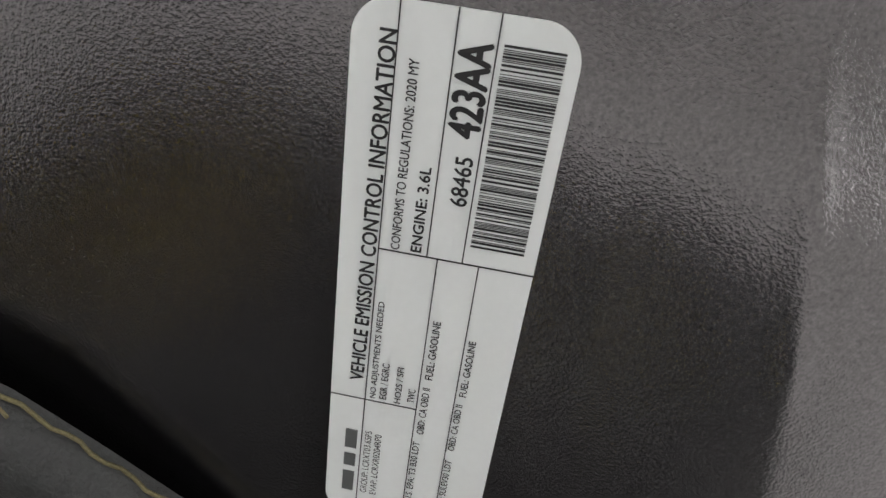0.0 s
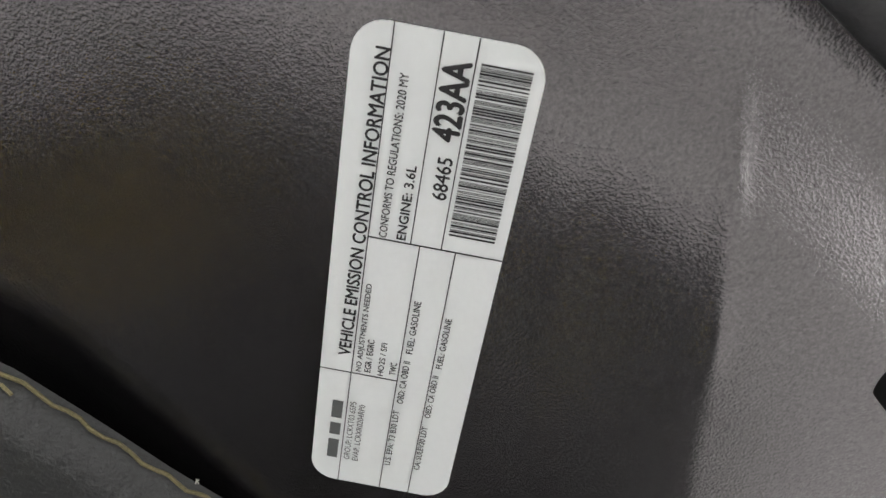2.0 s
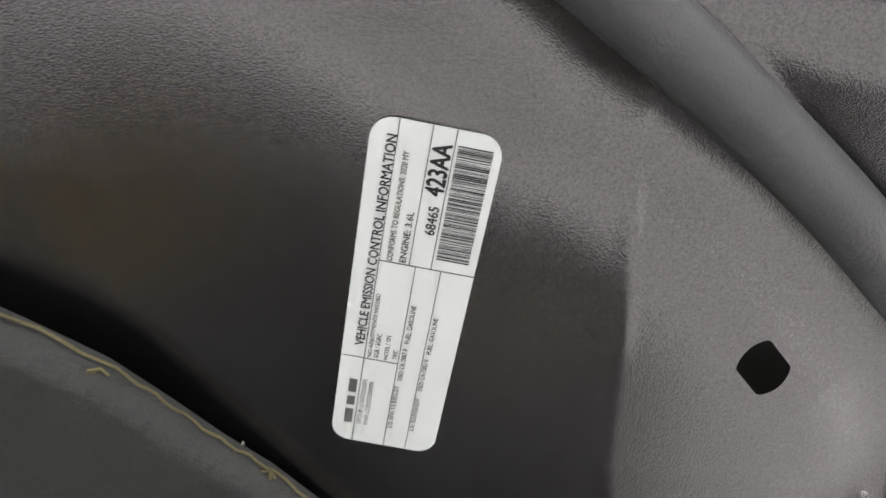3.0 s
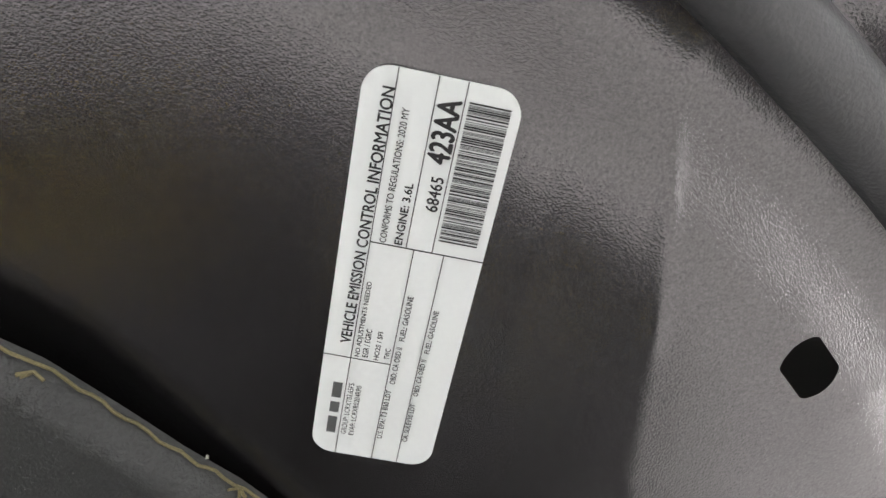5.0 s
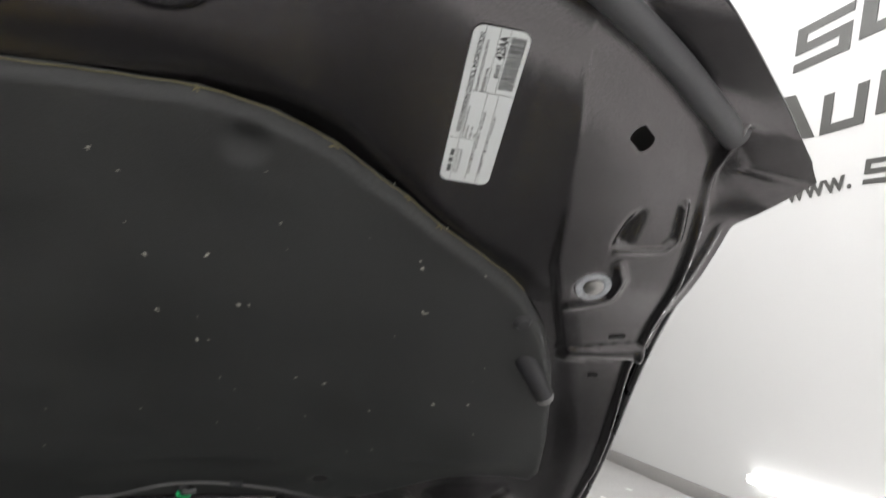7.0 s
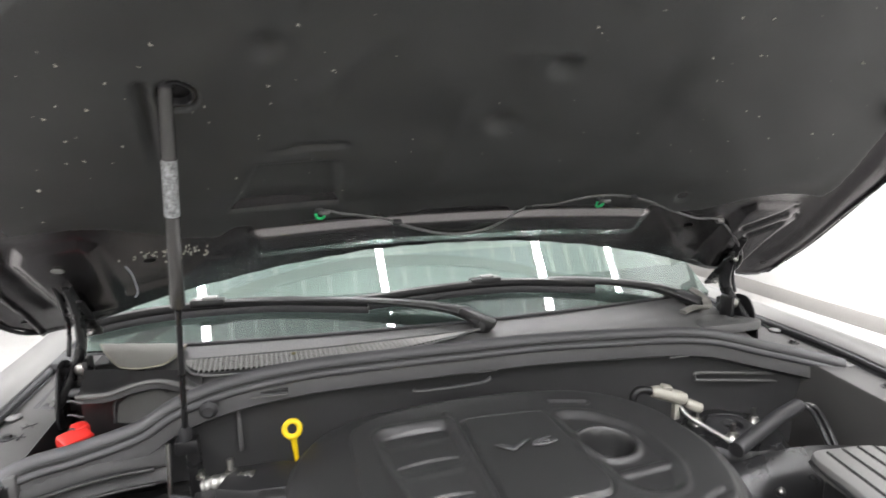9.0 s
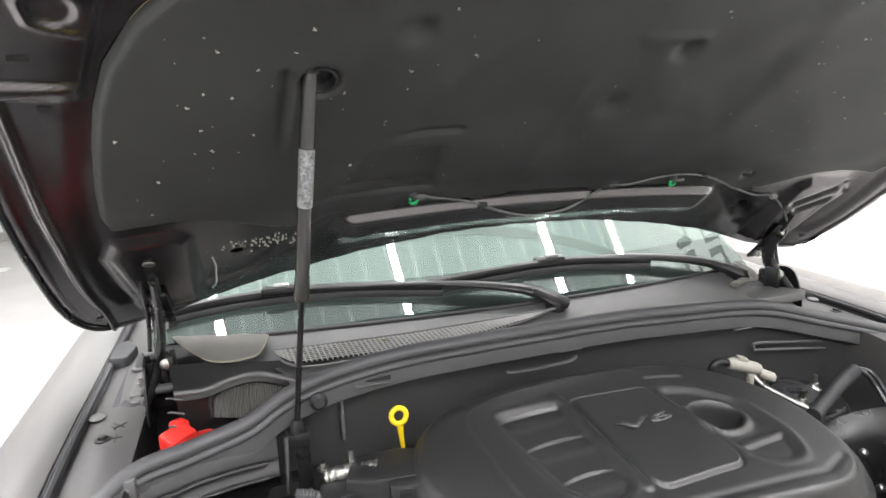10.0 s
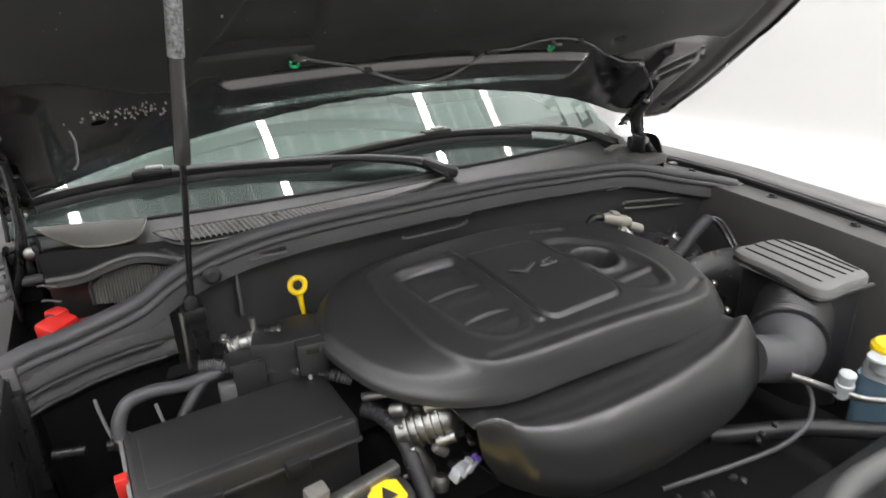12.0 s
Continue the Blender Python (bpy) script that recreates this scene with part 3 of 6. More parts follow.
# bolts, slots and stops
# slots are near-black plates on the panel, standing in for shaded openings
for x, y, w in ((0.7495, 0.481, 0.0085), (0.7485, 0.4095, 0.0055), (0.775, -0.075, 0.009), (-0.692, 0.4985, 0.0095), (-0.694, 0.4235, 0.006), (-0.765, -0.085, 0.008)):
    m = Matrix.Translation((x, y, height_at(x, y))) @ Matrix.Rotation(math.atan(-0.2 * x), 4, "Y") @ Matrix.Rotation(radians(12 if x > 0 else -9), 4, "Z")
    part("slot", slab(rounded(-w, -0.003, w, 0.003, 0.0012, 2), -0.004, 0.0006, 0, m), M_VOID, hood, "near-black plate for a shaded slot in the panel")
m = Matrix.Translation((0.700, 0.552, height_at(0.700, 0.552) + 0.0025)) @ Matrix.Rotation(math.atan(-0.14), 4, "Y")
b = part("bolt", lathe([(0.0165, -0.001), (0.0165, 0.0012), (0.0145, 0.0020), (0.0110, 0.0016), (0.0100, 0.0004)], 32, m), M_GREY_LABEL, hood, "pale flange of the corner bolt")
part("hex_head", lathe([(0.0094, 0.0004), (0.0092, 0.0026), (0.0080, 0.0032)], 24, m), M_STEEL, b)
st = part("rubber_stop", sweep(bmesh.new(), spline([(0.660, 0.440, 0.006), (0.668, 0.430, 0.018), (0.690, 0.398, 0.040)], 14), [0.013 - 0.0022 * i / 13 for i in range(14)], 18, up=(1, 0, 0)), M_RUBBER, hood, "stubby black rubber stop")
part("tip", sweep(bmesh.new(), [(0.6895, 0.3987, 0.0395), (0.6925, 0.3945, 0.0422), (0.6935, 0.393, 0.043)], [0.0106, 0.0100, 0.0082], 18, up=(1, 0, 0)), M_LID, st, "worn grey tip")
part("foot", lathe([(0.019, 0), (0.018, 0.006), (0.014, 0.009)], 18, Matrix.Translation((0.660, 0.440, 0.008))), M_RUBBER, st)
part("rubber_plug", lathe([(0.010, 0), (0.010, 0.010), (0.006, 0.014)], 16, Matrix.Translation((0.646, 0.497, 0.010))), M_RUBBER, hood)
part("rubber_plug", lathe([(0.010, 0), (0.010, 0.010), (0.006, 0.014)], 16, Matrix.Translation((-0.600, 0.495, -0.002))), M_RUBBER, hood)

# ---- insulation pad, clipped under the hood ----
PAD_R = [(AXIS, 0.736), (0.248, 0.718), (0.314, 0.714), (0.367, 0.710), (0.418, 0.695), (0.461, 0.673), (0.482, 0.657), (0.502, 0.641), (0.520, 0.629), (0.550, 0.603), (0.592, 0.573), (0.640, 0.533), (0.679, 0.475), (0.702, 0.415), (0.719, 0.35), (0.735, 0.27), (0.745, 0.20), (0.742, 0.170), (0.71, 0.165), (0.67, 0.163), (0.62, 0.148), (0.578, 0.125), (0.52, 0.092), (0.46, 0.080), (0.430, 0.104), (0.410, 0.104), (0.398, 0.083), (0.330, 0.081), (0.315, 0.101), (0.185, 0.104), (0.172, 0.085), (0.118, 0.087), (0.105, 0.106), (AXIS, 0.110)]
PAD = mirrored(PAD_R)


def pad_height(x, y):
    h = base_h(x) + 0.011 + 0.6 * lip(x, y)
    e = -line_distance(PAD, x, y, True)
    h -= 0.013 * (1 - smooth_step(e / 0.0065))
    h -= 0.010 * smooth_step((0.23 - y) / 0.09)
    # a broad shallow field in the middle
    d = line_distance([(0.27, 0.62), (0.31, 0.55), (0.32, 0.40), (0.29, 0.27), (-0.29, 0.27), (-0.32, 0.40), (-0.31, 0.55), (-0.27, 0.62)], x, y, True)
    h -= 0.004 * smooth_step(-d / 0.06)
    # trapezoid recess near the rear, with a slit above it
    d = line_distance([(-0.395, 0.150), (-0.335, 0.290), (-0.205, 0.283), (-0.20, 0.150)], x, y, True)
    h -= 0.010 * smooth_step(-d / 0.016)
    d = line_distance([(-0.31, 0.312), (-0.20, 0.312)], x, y)
    h -= 0.006 * np.exp(-(d / 0.005) ** 2) * smooth_step((x + 0.32) / 0.05)
    # narrow groove beside the strut, and its cup
    d = line_distance([(-0.448, 0.445), (-0.460, 0.295)], x, y)
    h -= 0.012 * smooth_step((0.013 - d) / 0.012) * smooth_step((y - 0.28) / 0.10)
    d = np.hypot(x + 0.410, y - 0.430)
    h -= 0.020 * smooth_step((0.027 - d) / 0.010)
    # button recesses
    for cx, cy, r in ((0.034, 0.348, 0.034), (-0.30, 0.50, 0.03), (0.46, 0.14, 0.02), (0.397, 0.672, 0.022), (-0.347, 0.672, 0.022), (0.10, 0.46, 0.03)):
        d = np.hypot(x - cx, y - cy)
        h -= 0.009 * smooth_step((r - d) / r)
    # long soft ridges pressed into the felt
    h += 0.0022 * np.exp(-((line_distance([(-0.05, 0.22), (-0.03, 0.40)], x, y)) / 0.012) ** 2)
    h += 0.0025 * np.exp(-((line_distance([(0.02, 0.485), (0.11, 0.485)], x, y)) / 0.009) ** 2)
    h += 0.0030 * np.exp(-((line_distance([(-0.235, 0.41), (-0.17, 0.50)], x, y)) / 0.014) ** 2)
    h += 0.0016 * np.sin(x * 31 + np.sin(y * 19)) * np.sin(y * 27 + np.sin(x * 13))
    return h


pad = thing("insulation_pad", "black felt insulation pad clipped under the car hood, flecked with lint", "insulation pad", HOOD)
relief("felt", np.arange(-0.70, 0.7501, 0.0045), np.arange(0.075, 0.7451, 0.0045), pad_height, PAD, M_FELT, pad)
edge = smooth_outline(PAD, 400)
edge = [q for q in edge if q[1] > 0.53]
edge.sort(key=lambda q: math.atan2(q[1] - 0.2, q[0]))
pts = [(x, y, float(pad_height(np.array([x]), np.array([y]))[0]) + 0.0035 + 0.0008 * math.sin(i * 1.7)) for i, (x, y) in enumerate(edge)]
part("bound_edge", sweep(bmesh.new(), pts, 0.0006, 6), M_THREAD, pad, "frayed yellowish fibre edge")
for x, y in ((0.520, 0.629), (0.551, 0.602), (0.460, 0.672), (0.367, 0.710)):
    z = float(pad_height(np.array([x]), np.array([y]))[0]) + 0.004
    bm = bmesh.new()
    for k in range(4):
        a = random.random() * 6.28
        rod((x, y, z), (x + 0.004 * math.cos(a), y + 0.003 * math.sin(a), z + 0.002), 0.0006, 4, bm)
    part("frayed_tuft", bm, M_THREAD, pad)
for x, y in ((0.397, 0.672), (-0.347, 0.672), (0.034, 0.350), (0.0, 0.70)):
    z = float(pad_height(np.array([x]), np.array([y]))[0])
    c = part("push_clip", lathe([(0.010, -0.004), (0.010, -0.001), (0.006, 0.0), (0.003, -0.002)], 18, Matrix.Translation((x, y, z))), M_PLASTIC, pad, "black push clip")

# lint flecks: too small to count, one part
FLECKS = [(-0.53, 0.52), (-0.52, 0.5), (-0.54, 0.44), (-0.56, 0.42), (-0.55, 0.38), (-0.56, 0.34), (-0.54, 0.34), (-0.51, 0.33), (-0.49, 0.36), (-0.51, 0.43), (-0.61, 0.29), (-0.64, 0.26), (-0.63, 0.22), (-0.64, 0.38), (-0.48, 0.47), (-0.42, 0.52), (-0.44, 0.49), (-0.38, 0.42), (-0.38, 0.39), (-0.32, 0.36), (-0.3, 0.41), (-0.3, 0.44), (-0.36, 0.27), (-0.26, 0.53), (-0.22, 0.46), (-0.14, 0.48), (-0.1, 0.32), (0.12, 0.53), (0.27, 0.33), (0.16, 0.26), (0.44, 0.32), (0.51, 0.33), (0.58, 0.35), (0.31, 0.49), (0.38, 0.5), (0.34, 0.45)]
FLECKS_B = [(0.62, 0.35), (0.46, 0.38), (0.14, 0.66), (0.19, 0.67), (0.29, 0.66), (0.31, 0.56), (0.36, 0.56), (0.41, 0.65), (0.42, 0.6), (0.54, 0.56), (0.39, 0.5), (0.35, 0.45), (0.2, 0.56), (0.13, 0.52), (0.43, 0.39), (0.55, 0.5)]
rnd = random.Random(4)
spots = FLECKS + FLECKS_B + [(rnd.uniform(-0.62, 0.64), rnd.uniform(0.2, 0.66)) for _ in range(60)]
bm = bmesh.new()
for i, (x, y) in enumerate(spots):
    y -= 0.009 * (x < -0.3)
    z = float(pad_height(np.array([x]), np.array([y]))[0]) + 0.0008
    r = rnd.uniform(0.0007, 0.0017) * (1.0 if i < 52 else 0.5)
    for k in range(3):
        a, l = rnd.random() * 6.28, r * rnd.uniform(0.6, 1.5)
        ox, oy = rnd.gauss(0, r * 0.5), rnd.gauss(0, r * 0.5)
        rod((x + ox - l * math.cos(a), y + oy - l * math.sin(a), z), (x + ox + l * math.cos(a), y + oy + l * math.sin(a), z + 0.0012), r * 0.42, 5, bm)
tagged(part("lint", bm, M_LINT, pad, "pale lint flecks"), kind="stuff")
# sealant bead, seat hole
bead = [(-0.570, 0.030), (-0.567, 0.0), (-0.569, -0.027), (-0.572, -0.060), (-0.580, -0.078)]
part("sealant_bead", tube([(x, y, float(hood_height(np.array([x]), np.array([y]))[0]) + 0.0008) for x, y in bead], 0.0016, 24, 6), M_GREY_LABEL, hood, "pale sealant bead")
for x in (-0.659,):
    z = float(hood_height(np.array([x]), np.array([0.069]))[0])
    hl = part("seat_hole", lathe([(0.0095, 0.0), (0.0095, 0.0016), (0.0075, 0.0018)], 20, Matrix.Translation((x, 0.069, z)) @ Matrix.Rotation(radians(6), 4, "X")), M_STEEL, hood, "bright rim of a hole")
    # near-black disc in the ring gives the hole's shade by colour
    part("hole_shade", lathe([(0.0078, 0.0008), (0.0072, 0.0013), (0.001, 0.0012)], 20, Matrix.Translation((x, 0.069, z)) @ Matrix.Rotation(radians(6), 4, "X")), M_VOID, hl)
# crumbs at the rear corner
bm = bmesh.new()
for i in range(60):
    x, y = rnd.gauss(-0.49, 0.035), rnd.gauss(0.052, 0.010)
    z = float(hood_height(np.array([x]), np.array([y]))[0])
    box(bm, (x, y, z + 0.001), (rnd.uniform(0.0015, 0.004), rnd.uniform(0.0015, 0.004), 0.002))
tagged(part("dirt", bm, M_LINT, hood, "dry pale crumbs of dirt"), kind="stuff")

# ---- washer hose under the hood ----
hose = thing("washer_hose", "thin grey washer hose clipped along the hood's rear edge", "hose", HOOD)
HOSE = [(-0.236, 0.140), (-0.222, 0.138), (-0.204, 0.128), (-0.132, 0.101), (-0.084, 0.091), (-0.030, 0.065), (0.012, 0.054), (0.050, 0.058), (0.085, 0.075), (0.150, 0.110), (0.198, 0.118), (0.265, 0.143), (0.322, 0.147), (0.384, 0.131), (0.455, 0.096), (0.530, 0.068), (0.588, 0.061), (0.650, 0.012), (0.690, -0.040), (0.700, -0.080)]


def hose_z(x, y):
    return max(height_at(x, y), float(pad_height(np.array([x]), np.array([y]))[0]) if y > 0.11 else -1.0) + 0.0035


part("hose", tube([(x, y, hose_z(x, y)) for x, y in HOSE], 0.0025, 140, 8), M_COWL, hose, "grey rubber hose")
for x, y in ((-0.239, 0.132), (0.288, 0.126)):
    n = part("nozzle", lathe([(0.009, -0.008), (0.009, 0.004), (0.006, 0.008)], 14, Matrix.Translation((x, y + 0.006, float(base_h(x))))), M_RUBBER, hose, "black washer nozzle")
    part("clip", tube([(x - 0.007, y + 0.006, float(base_h(x)) + 0.009), (x - 0.005, y - 0.005, float(base_h(x)) + 0.010), (x + 0.004, y - 0.006, float(base_h(x)) + 0.010), (x + 0.007, y + 0.001, float(base_h(x)) + 0.009)], 0.0026, 12, 6), M_GREEN, n, "bright green clip")
    part("elbow", tube([(x, y + 0.006, float(base_h(x)) + 0.006), (x + 0.004, y + 0.012, float(base_h(x)) + 0.012), (x + 0.016, y + 0.012, float(base_h(x)) + 0.012)], 0.0036, 12, 8), M_COWL, n, "grey hose elbow")
for x, y in ((-0.101, 0.095), (0.150, 0.110), (0.353, 0.141), (0.588, 0.061)):
    part("clip", boxed((x, y, hose_z(x, y)), (0.016, 0.009, 0.010), 0.002), M_RUBBER if x < 0.5 else M_STEEL, hose)

# ---- emission label stuck to the inner panel ----
LX, LY, LW, LL = 0.5412, 0.6450, 0.0417, 0.1318
lean = radians(2.2)
ez = Vector((-0.2 * 0.565 - 0.05, 0, 1)).normalized()
ex = Vector((math.sin(lean), math.cos(lean), 0.163 * math.sin(lean))).normalized()
ey = ez.cross(ex)
LABEL = HOOD @ Matrix(((ex.x, ey.x, ez.x, LX), (ex.y, ey.y, ez.y, LY), (ex.z, ey.z, ez.z, base_h(LX) - 0.05 * (0.562 - LX) + 0.0014), (0, 0, 0, 1)))
label = thing("emission_label", "white emission control information label with black print and barcode", "label", LABEL)
part("sheet", slab(rounded(LL * 0.034, -LW * 0.981, LL * 0.999, -LW * 0.026, 0.0070, 8), -0.0002, 0.0002, 0), M_WHITE_LABEL, label, "white paper sheet with rounded corners")
INK_Z = 0.00034
M_FADED_INK = mat("faded_ink", (0.10, 0.105, 0.105), 0.5, 0, 0, 400, 0.1, 30)


def rule(s0, s1, c0, c1):
    part("printed_line", boxed((LL * (s0 + s1) / 2, -LW * (c0 + c1) / 2, INK_Z), (max(LL * (s1 - s0), 0.00025), max(LW * (c1 - c0), 0.00025), 0.00008)), M_INK, label)


def words(body, s0, s1, c0, c1, bold=0.0, rise=0.0):
    """Writing between fractions of the label's length and, from its top, of its width; bold thickens the strokes, rise slants the line."""
    bm_ = bmesh.new()
    for k, (ox, oy) in enumerate(((0, 0), (1, 0), (-1, 0), (0, 1), (0, -1)) if bold else ((0, 0),)):
        one = fit_text(text_bm(body, 1.0), LL * s0, LL * s1, -LW * c1, -LW * c0)
        for v in one.verts:
            v.co.y -= rise * LW * (v.co.x / LL - s0)
            v.co.x, v.co.y, v.co.z = v.co.x + ox * bold, v.co.y + oy * bold, INK_Z + 0.00003 + 0.000012 * k
        me = bpy.data.meshes.new("writing")
        one.to_mesh(me)
        one.free()
        bm_.from_mesh(me)
        bpy.data.meshes.remove(me)
    part("writing", bm_, M_INK, label, smooth=False)


def bar(s0, s1, c0, c1):
    part("printed_bar", boxed((LL * (s0 + s1) / 2, -LW * (c0 + c1) / 2, INK_Z), (LL * (s1 - s0), LW * (c1 - c0), 0.00008)), M_FADED_INK, label)


rule(0.034, 0.999, 0.222, 0.226)
rule(0.638, 0.999, 0.461, 0.465)
rule(0.638, 0.999, 0.634, 0.638)
rule(0.034, 0.638, 0.514, 0.518)
rule(0.034, 0.638, 0.716, 0.720)
rule(0.638, 0.6405, 0.224, 0.981)
rule(0.334, 0.336, 0.026, 0.516)
words("VEHICLE EMISSION CONTROL INFORMATION", 0.375, 0.960, 0.131, 0.205, 0.00009, 0.03)
words("CONFORMS TO REGULATIONS: 2020 MY", 0.643, 0.928, 0.282, 0.326, 0.00003)
words("ENGINE: 3.6L", 0.645, 0.782, 0.381, 0.432, 0.00007)
words("68465", 0.732, 0.806, 0.534, 0.612, 0.00007)
words("423AA", 0.834, 0.960, 0.482, 0.620, 0.00022)
words("NO ADJUSTMENTS NEEDED", 0.342, 0.544, 0.249, 0.292, 0.00002)
words("EGR / EGRC", 0.344, 0.422, 0.303, 0.343, 0.00002)
words("HO2S / SFI", 0.341, 0.420, 0.387, 0.423, 0.00002)
words("TWC", 0.348, 0.378, 0.460, 0.500, 0.00002)
words("U.S. EPA: T3 B30 LDT", 0.106, 0.260, 0.525, 0.564, 0.00002)
words("OBD: CA OBD II", 0.280, 0.387, 0.536, 0.577, 0.00002)
words("FUEL: GASOLINE", 0.406, 0.526, 0.540, 0.581, 0.00003)
words("CA: SULEV30 LDT", 0.108, 0.231, 0.726, 0.764, 0.00002)
words("OBD: CA OBD II", 0.256, 0.365, 0.728, 0.766, 0.00002)
words("FUEL: GASOLINE", 0.384, 0.501, 0.737, 0.775, 0.00003)
words("GROUP: LCRXT03.65P5", 0.101, 0.262, 0.243, 0.283)
words("EVAP: LCRXR0204RP0", 0.101, 0.258, 0.302, 0.342)
for s0, s1 in ((0.100, 0.152), (0.166, 0.198), (0.212, 0.258)):
    bar(s0, s1, 0.128, 0.198)
rnd = random.Random(11)
bar_mesh = {}
s = 0.670
while s < 0.962:
    w = rnd.choice((0.0010, 0.0010, 0.0022, 0.0032))
    if w not in bar_mesh:
        ob = part("barcode_bar", boxed((0, 0, 0), (LL * w, LW * 0.255, 0.00008)), M_INK, label, smooth=False)
        bar_mesh[w] = ob.data
    else:
        ob = new("barcode_bar", bar_mesh[w])
        ob.parent = label
    ob.location = (LL * (s + w / 2), -LW * 0.790, INK_Z)
    s += w + rnd.choice((0.0013, 0.0013, 0.0025, 0.0036))

# ---- engine bay ----
SEAL = [(-0.80, -0.36, 0.800), (-0.765, -0.26, 0.835), (-0.70, -0.185, 0.868), (-0.62, -0.155, 0.876), (-0.538, -0.142, 0.893), (-0.49, -0.135, 0.918), (-0.442, -0.129, 0.935), (-0.387, -0.124, 0.946), (-0.311, -0.117, 0.953), (-0.21, -0.108, 0.954), (0.0, -0.092, 0.949), (0.15, -0.088, 0.947), (0.29, -0.087, 0.940), (0.43, -0.085, 0.931), (0.52, -0.092, 0.920), (0.625, -0.110, 0.892), (0.70, -0.150, 0.876), (0.757, -0.185, 0.862)]
# bay floor coloured near-black, the depth's shade being in its colour
bay = tagged(part("engine_bay", boxed((0, -0.42, 0.40), (1.58, 0.95, 0.06)), M_VOID), "near-black plate under the engine bay, its shade in the colour", "engine bay", kind="structure")


firewall = thing("firewall", "black moulded plastic firewall below the cowl seal", "firewall")
line = spline(SEAL, 90)
rows = []
for dy, z in ((0.004, 0.0), (-0.006, -0.012), (-0.010, -0.040), (0.012, -0.050), (0.022, -0.10), (0.030, -0.22), (0.035, -0.48)):
    rows.append([(q.x, q.y + dy, q.z + z) for q in line])
part("panel", loft(rows, 0.006), M_FIREWALL, firewall, "black moulded panel")
# near-black bars take the place of the shade inside these slots
for x, y, z, w in ((-0.341, -0.138, 0.924, 0.030), (0.04, -0.100, 0.906, 0.024), (0.445, -0.100, 0.888, 0.022)):
    part("slot", boxed((x, y + 0.006, z), (w * 2, 0.006, 0.006), 0.002, pose(0, 0, 0)), M_VOID, firewall, "near-black bar for a shaded slot")
    part("slot_lip", boxed((x, y, z - 0.005), (w * 2, 0.006, 0.003), 0.001), M_COWL, firewall)
part("moulded_rib", tube([(0.49, -0.092, 0.828), (0.492, -0.092, 0.840), (0.56, -0.095, 0.834), (0.66, -0.115, 0.828), (0.70, -0.135, 0.826)], 0.0035, 40, 8), M_COWL, firewall)
part("moulded_rib", tube([(0.49, -0.092, 0.826), (0.56, -0.095, 0.818), (0.66, -0.115, 0.812), (0.70, -0.135, 0.812)], 0.003, 40, 8), M_COWL, firewall)
part("retaining_clip", lathe([(0.014, 0), (0.014, 0.004), (0.008, 0.010)], 18, pose(-0.432, -0.155, 0.915, 90, 0, 0)), M_RUBBER, firewall, "round black push clip")
part("moulded_bracket", tube([(-0.10, -0.125, 0.893), (-0.085, -0.128, 0.890), (0.02, -0.120, 0.888), (0.045, -0.115, 0.894)], 0.004, 30, 8), M_FIREWALL, firewall)

cowl_seal = thing("cowl_seal", "long grey rubber seal across the top of the firewall", "seal")
part("bulb", tube(SEAL, 0.0135, 150, 12, flat=0.85), M_SEAL, cowl_seal, "soft grey rubber bulb")
part("lip", tube([(x, y + 0.016, z - 0.010) for x, y, z in SEAL], 0.006, 150, 8), M_RUBBER, cowl_seal, "black rubber lip")
part("lower_bead", tube([(x, y - 0.0145, z - 0.0125) for x, y, z in SEAL], 0.0062, 150, 10), M_SEAL, cowl_seal, "thin second bead under the bulb")
# crease shade between bulb and bead, made as a near-black tube
part("groove", tube([(x, y - 0.0085, z - 0.0085) for x, y, z in SEAL], 0.0075, 150, 8), M_VOID, cowl_seal, "near-black tube for the shade between the beads")
part("end_block", boxed((-0.700, -0.195, 0.845), (0.022, 0.02, 0.05), 0.004), M_COWL, cowl_seal)
part("end_block", boxed((0.765, -0.185, 0.838), (0.022, 0.025, 0.05), 0.004), M_COWL, cowl_seal)


# ---- cowl and windshield ----
def glass_y(x):
    return 0.03 + 0.25 * x * x


def glass_z(x):
    return 0.955 - 0.04 * x * x


cowl = thing("windshield_scuttle", "grey plastic scuttle with a mesh air intake below the windshield", "scuttle")
CX = np.linspace(-0.56, 0.66, 62)
sx = [q.x for q in line]


def seal_at(x):
    k = min(range(len(line) - 1), key=lambda i: abs(line[i].x - x))
    return line[k]


rows = []
for f_ in (0.0, 0.12, 0.3, 0.55, 0.8, 1.0):
    row = []
    for x in CX:
        q = seal_at(x)
        y0, z0 = q.y + 0.018, q.z - 0.012
        if x < -0.46:
            y0, z0 = max(y0, -0.075 + (-0.46 - x) * 0.9), max(z0, 0.935)
        y1, z1 = glass_y(x) - 0.002, glass_z(x) + 0.002
        row.append((x, y0 + (y1 - y0) * f_, z0 + (z1 - z0) * f_ - 0.006 * math.sin(math.pi * f_)))
    rows.append(row)
part("panel", loft(rows, 0.004), M_COWL, cowl, "grey grained plastic panel")
# mesh intake: bars both ways, tapering to the right
part("intake_frame", tube([(-0.490, -0.004, 0.950), (-0.25, -0.020, 0.952), (0.03, -0.012, 0.954), (0.03, -0.022, 0.953), (-0.10, -0.062, 0.946), (-0.30, -0.086, 0.946), (-0.45, -0.080, 0.945), (-0.490, -0.004, 0.950)], 0.0022, 120, 6), M_COWL, cowl)


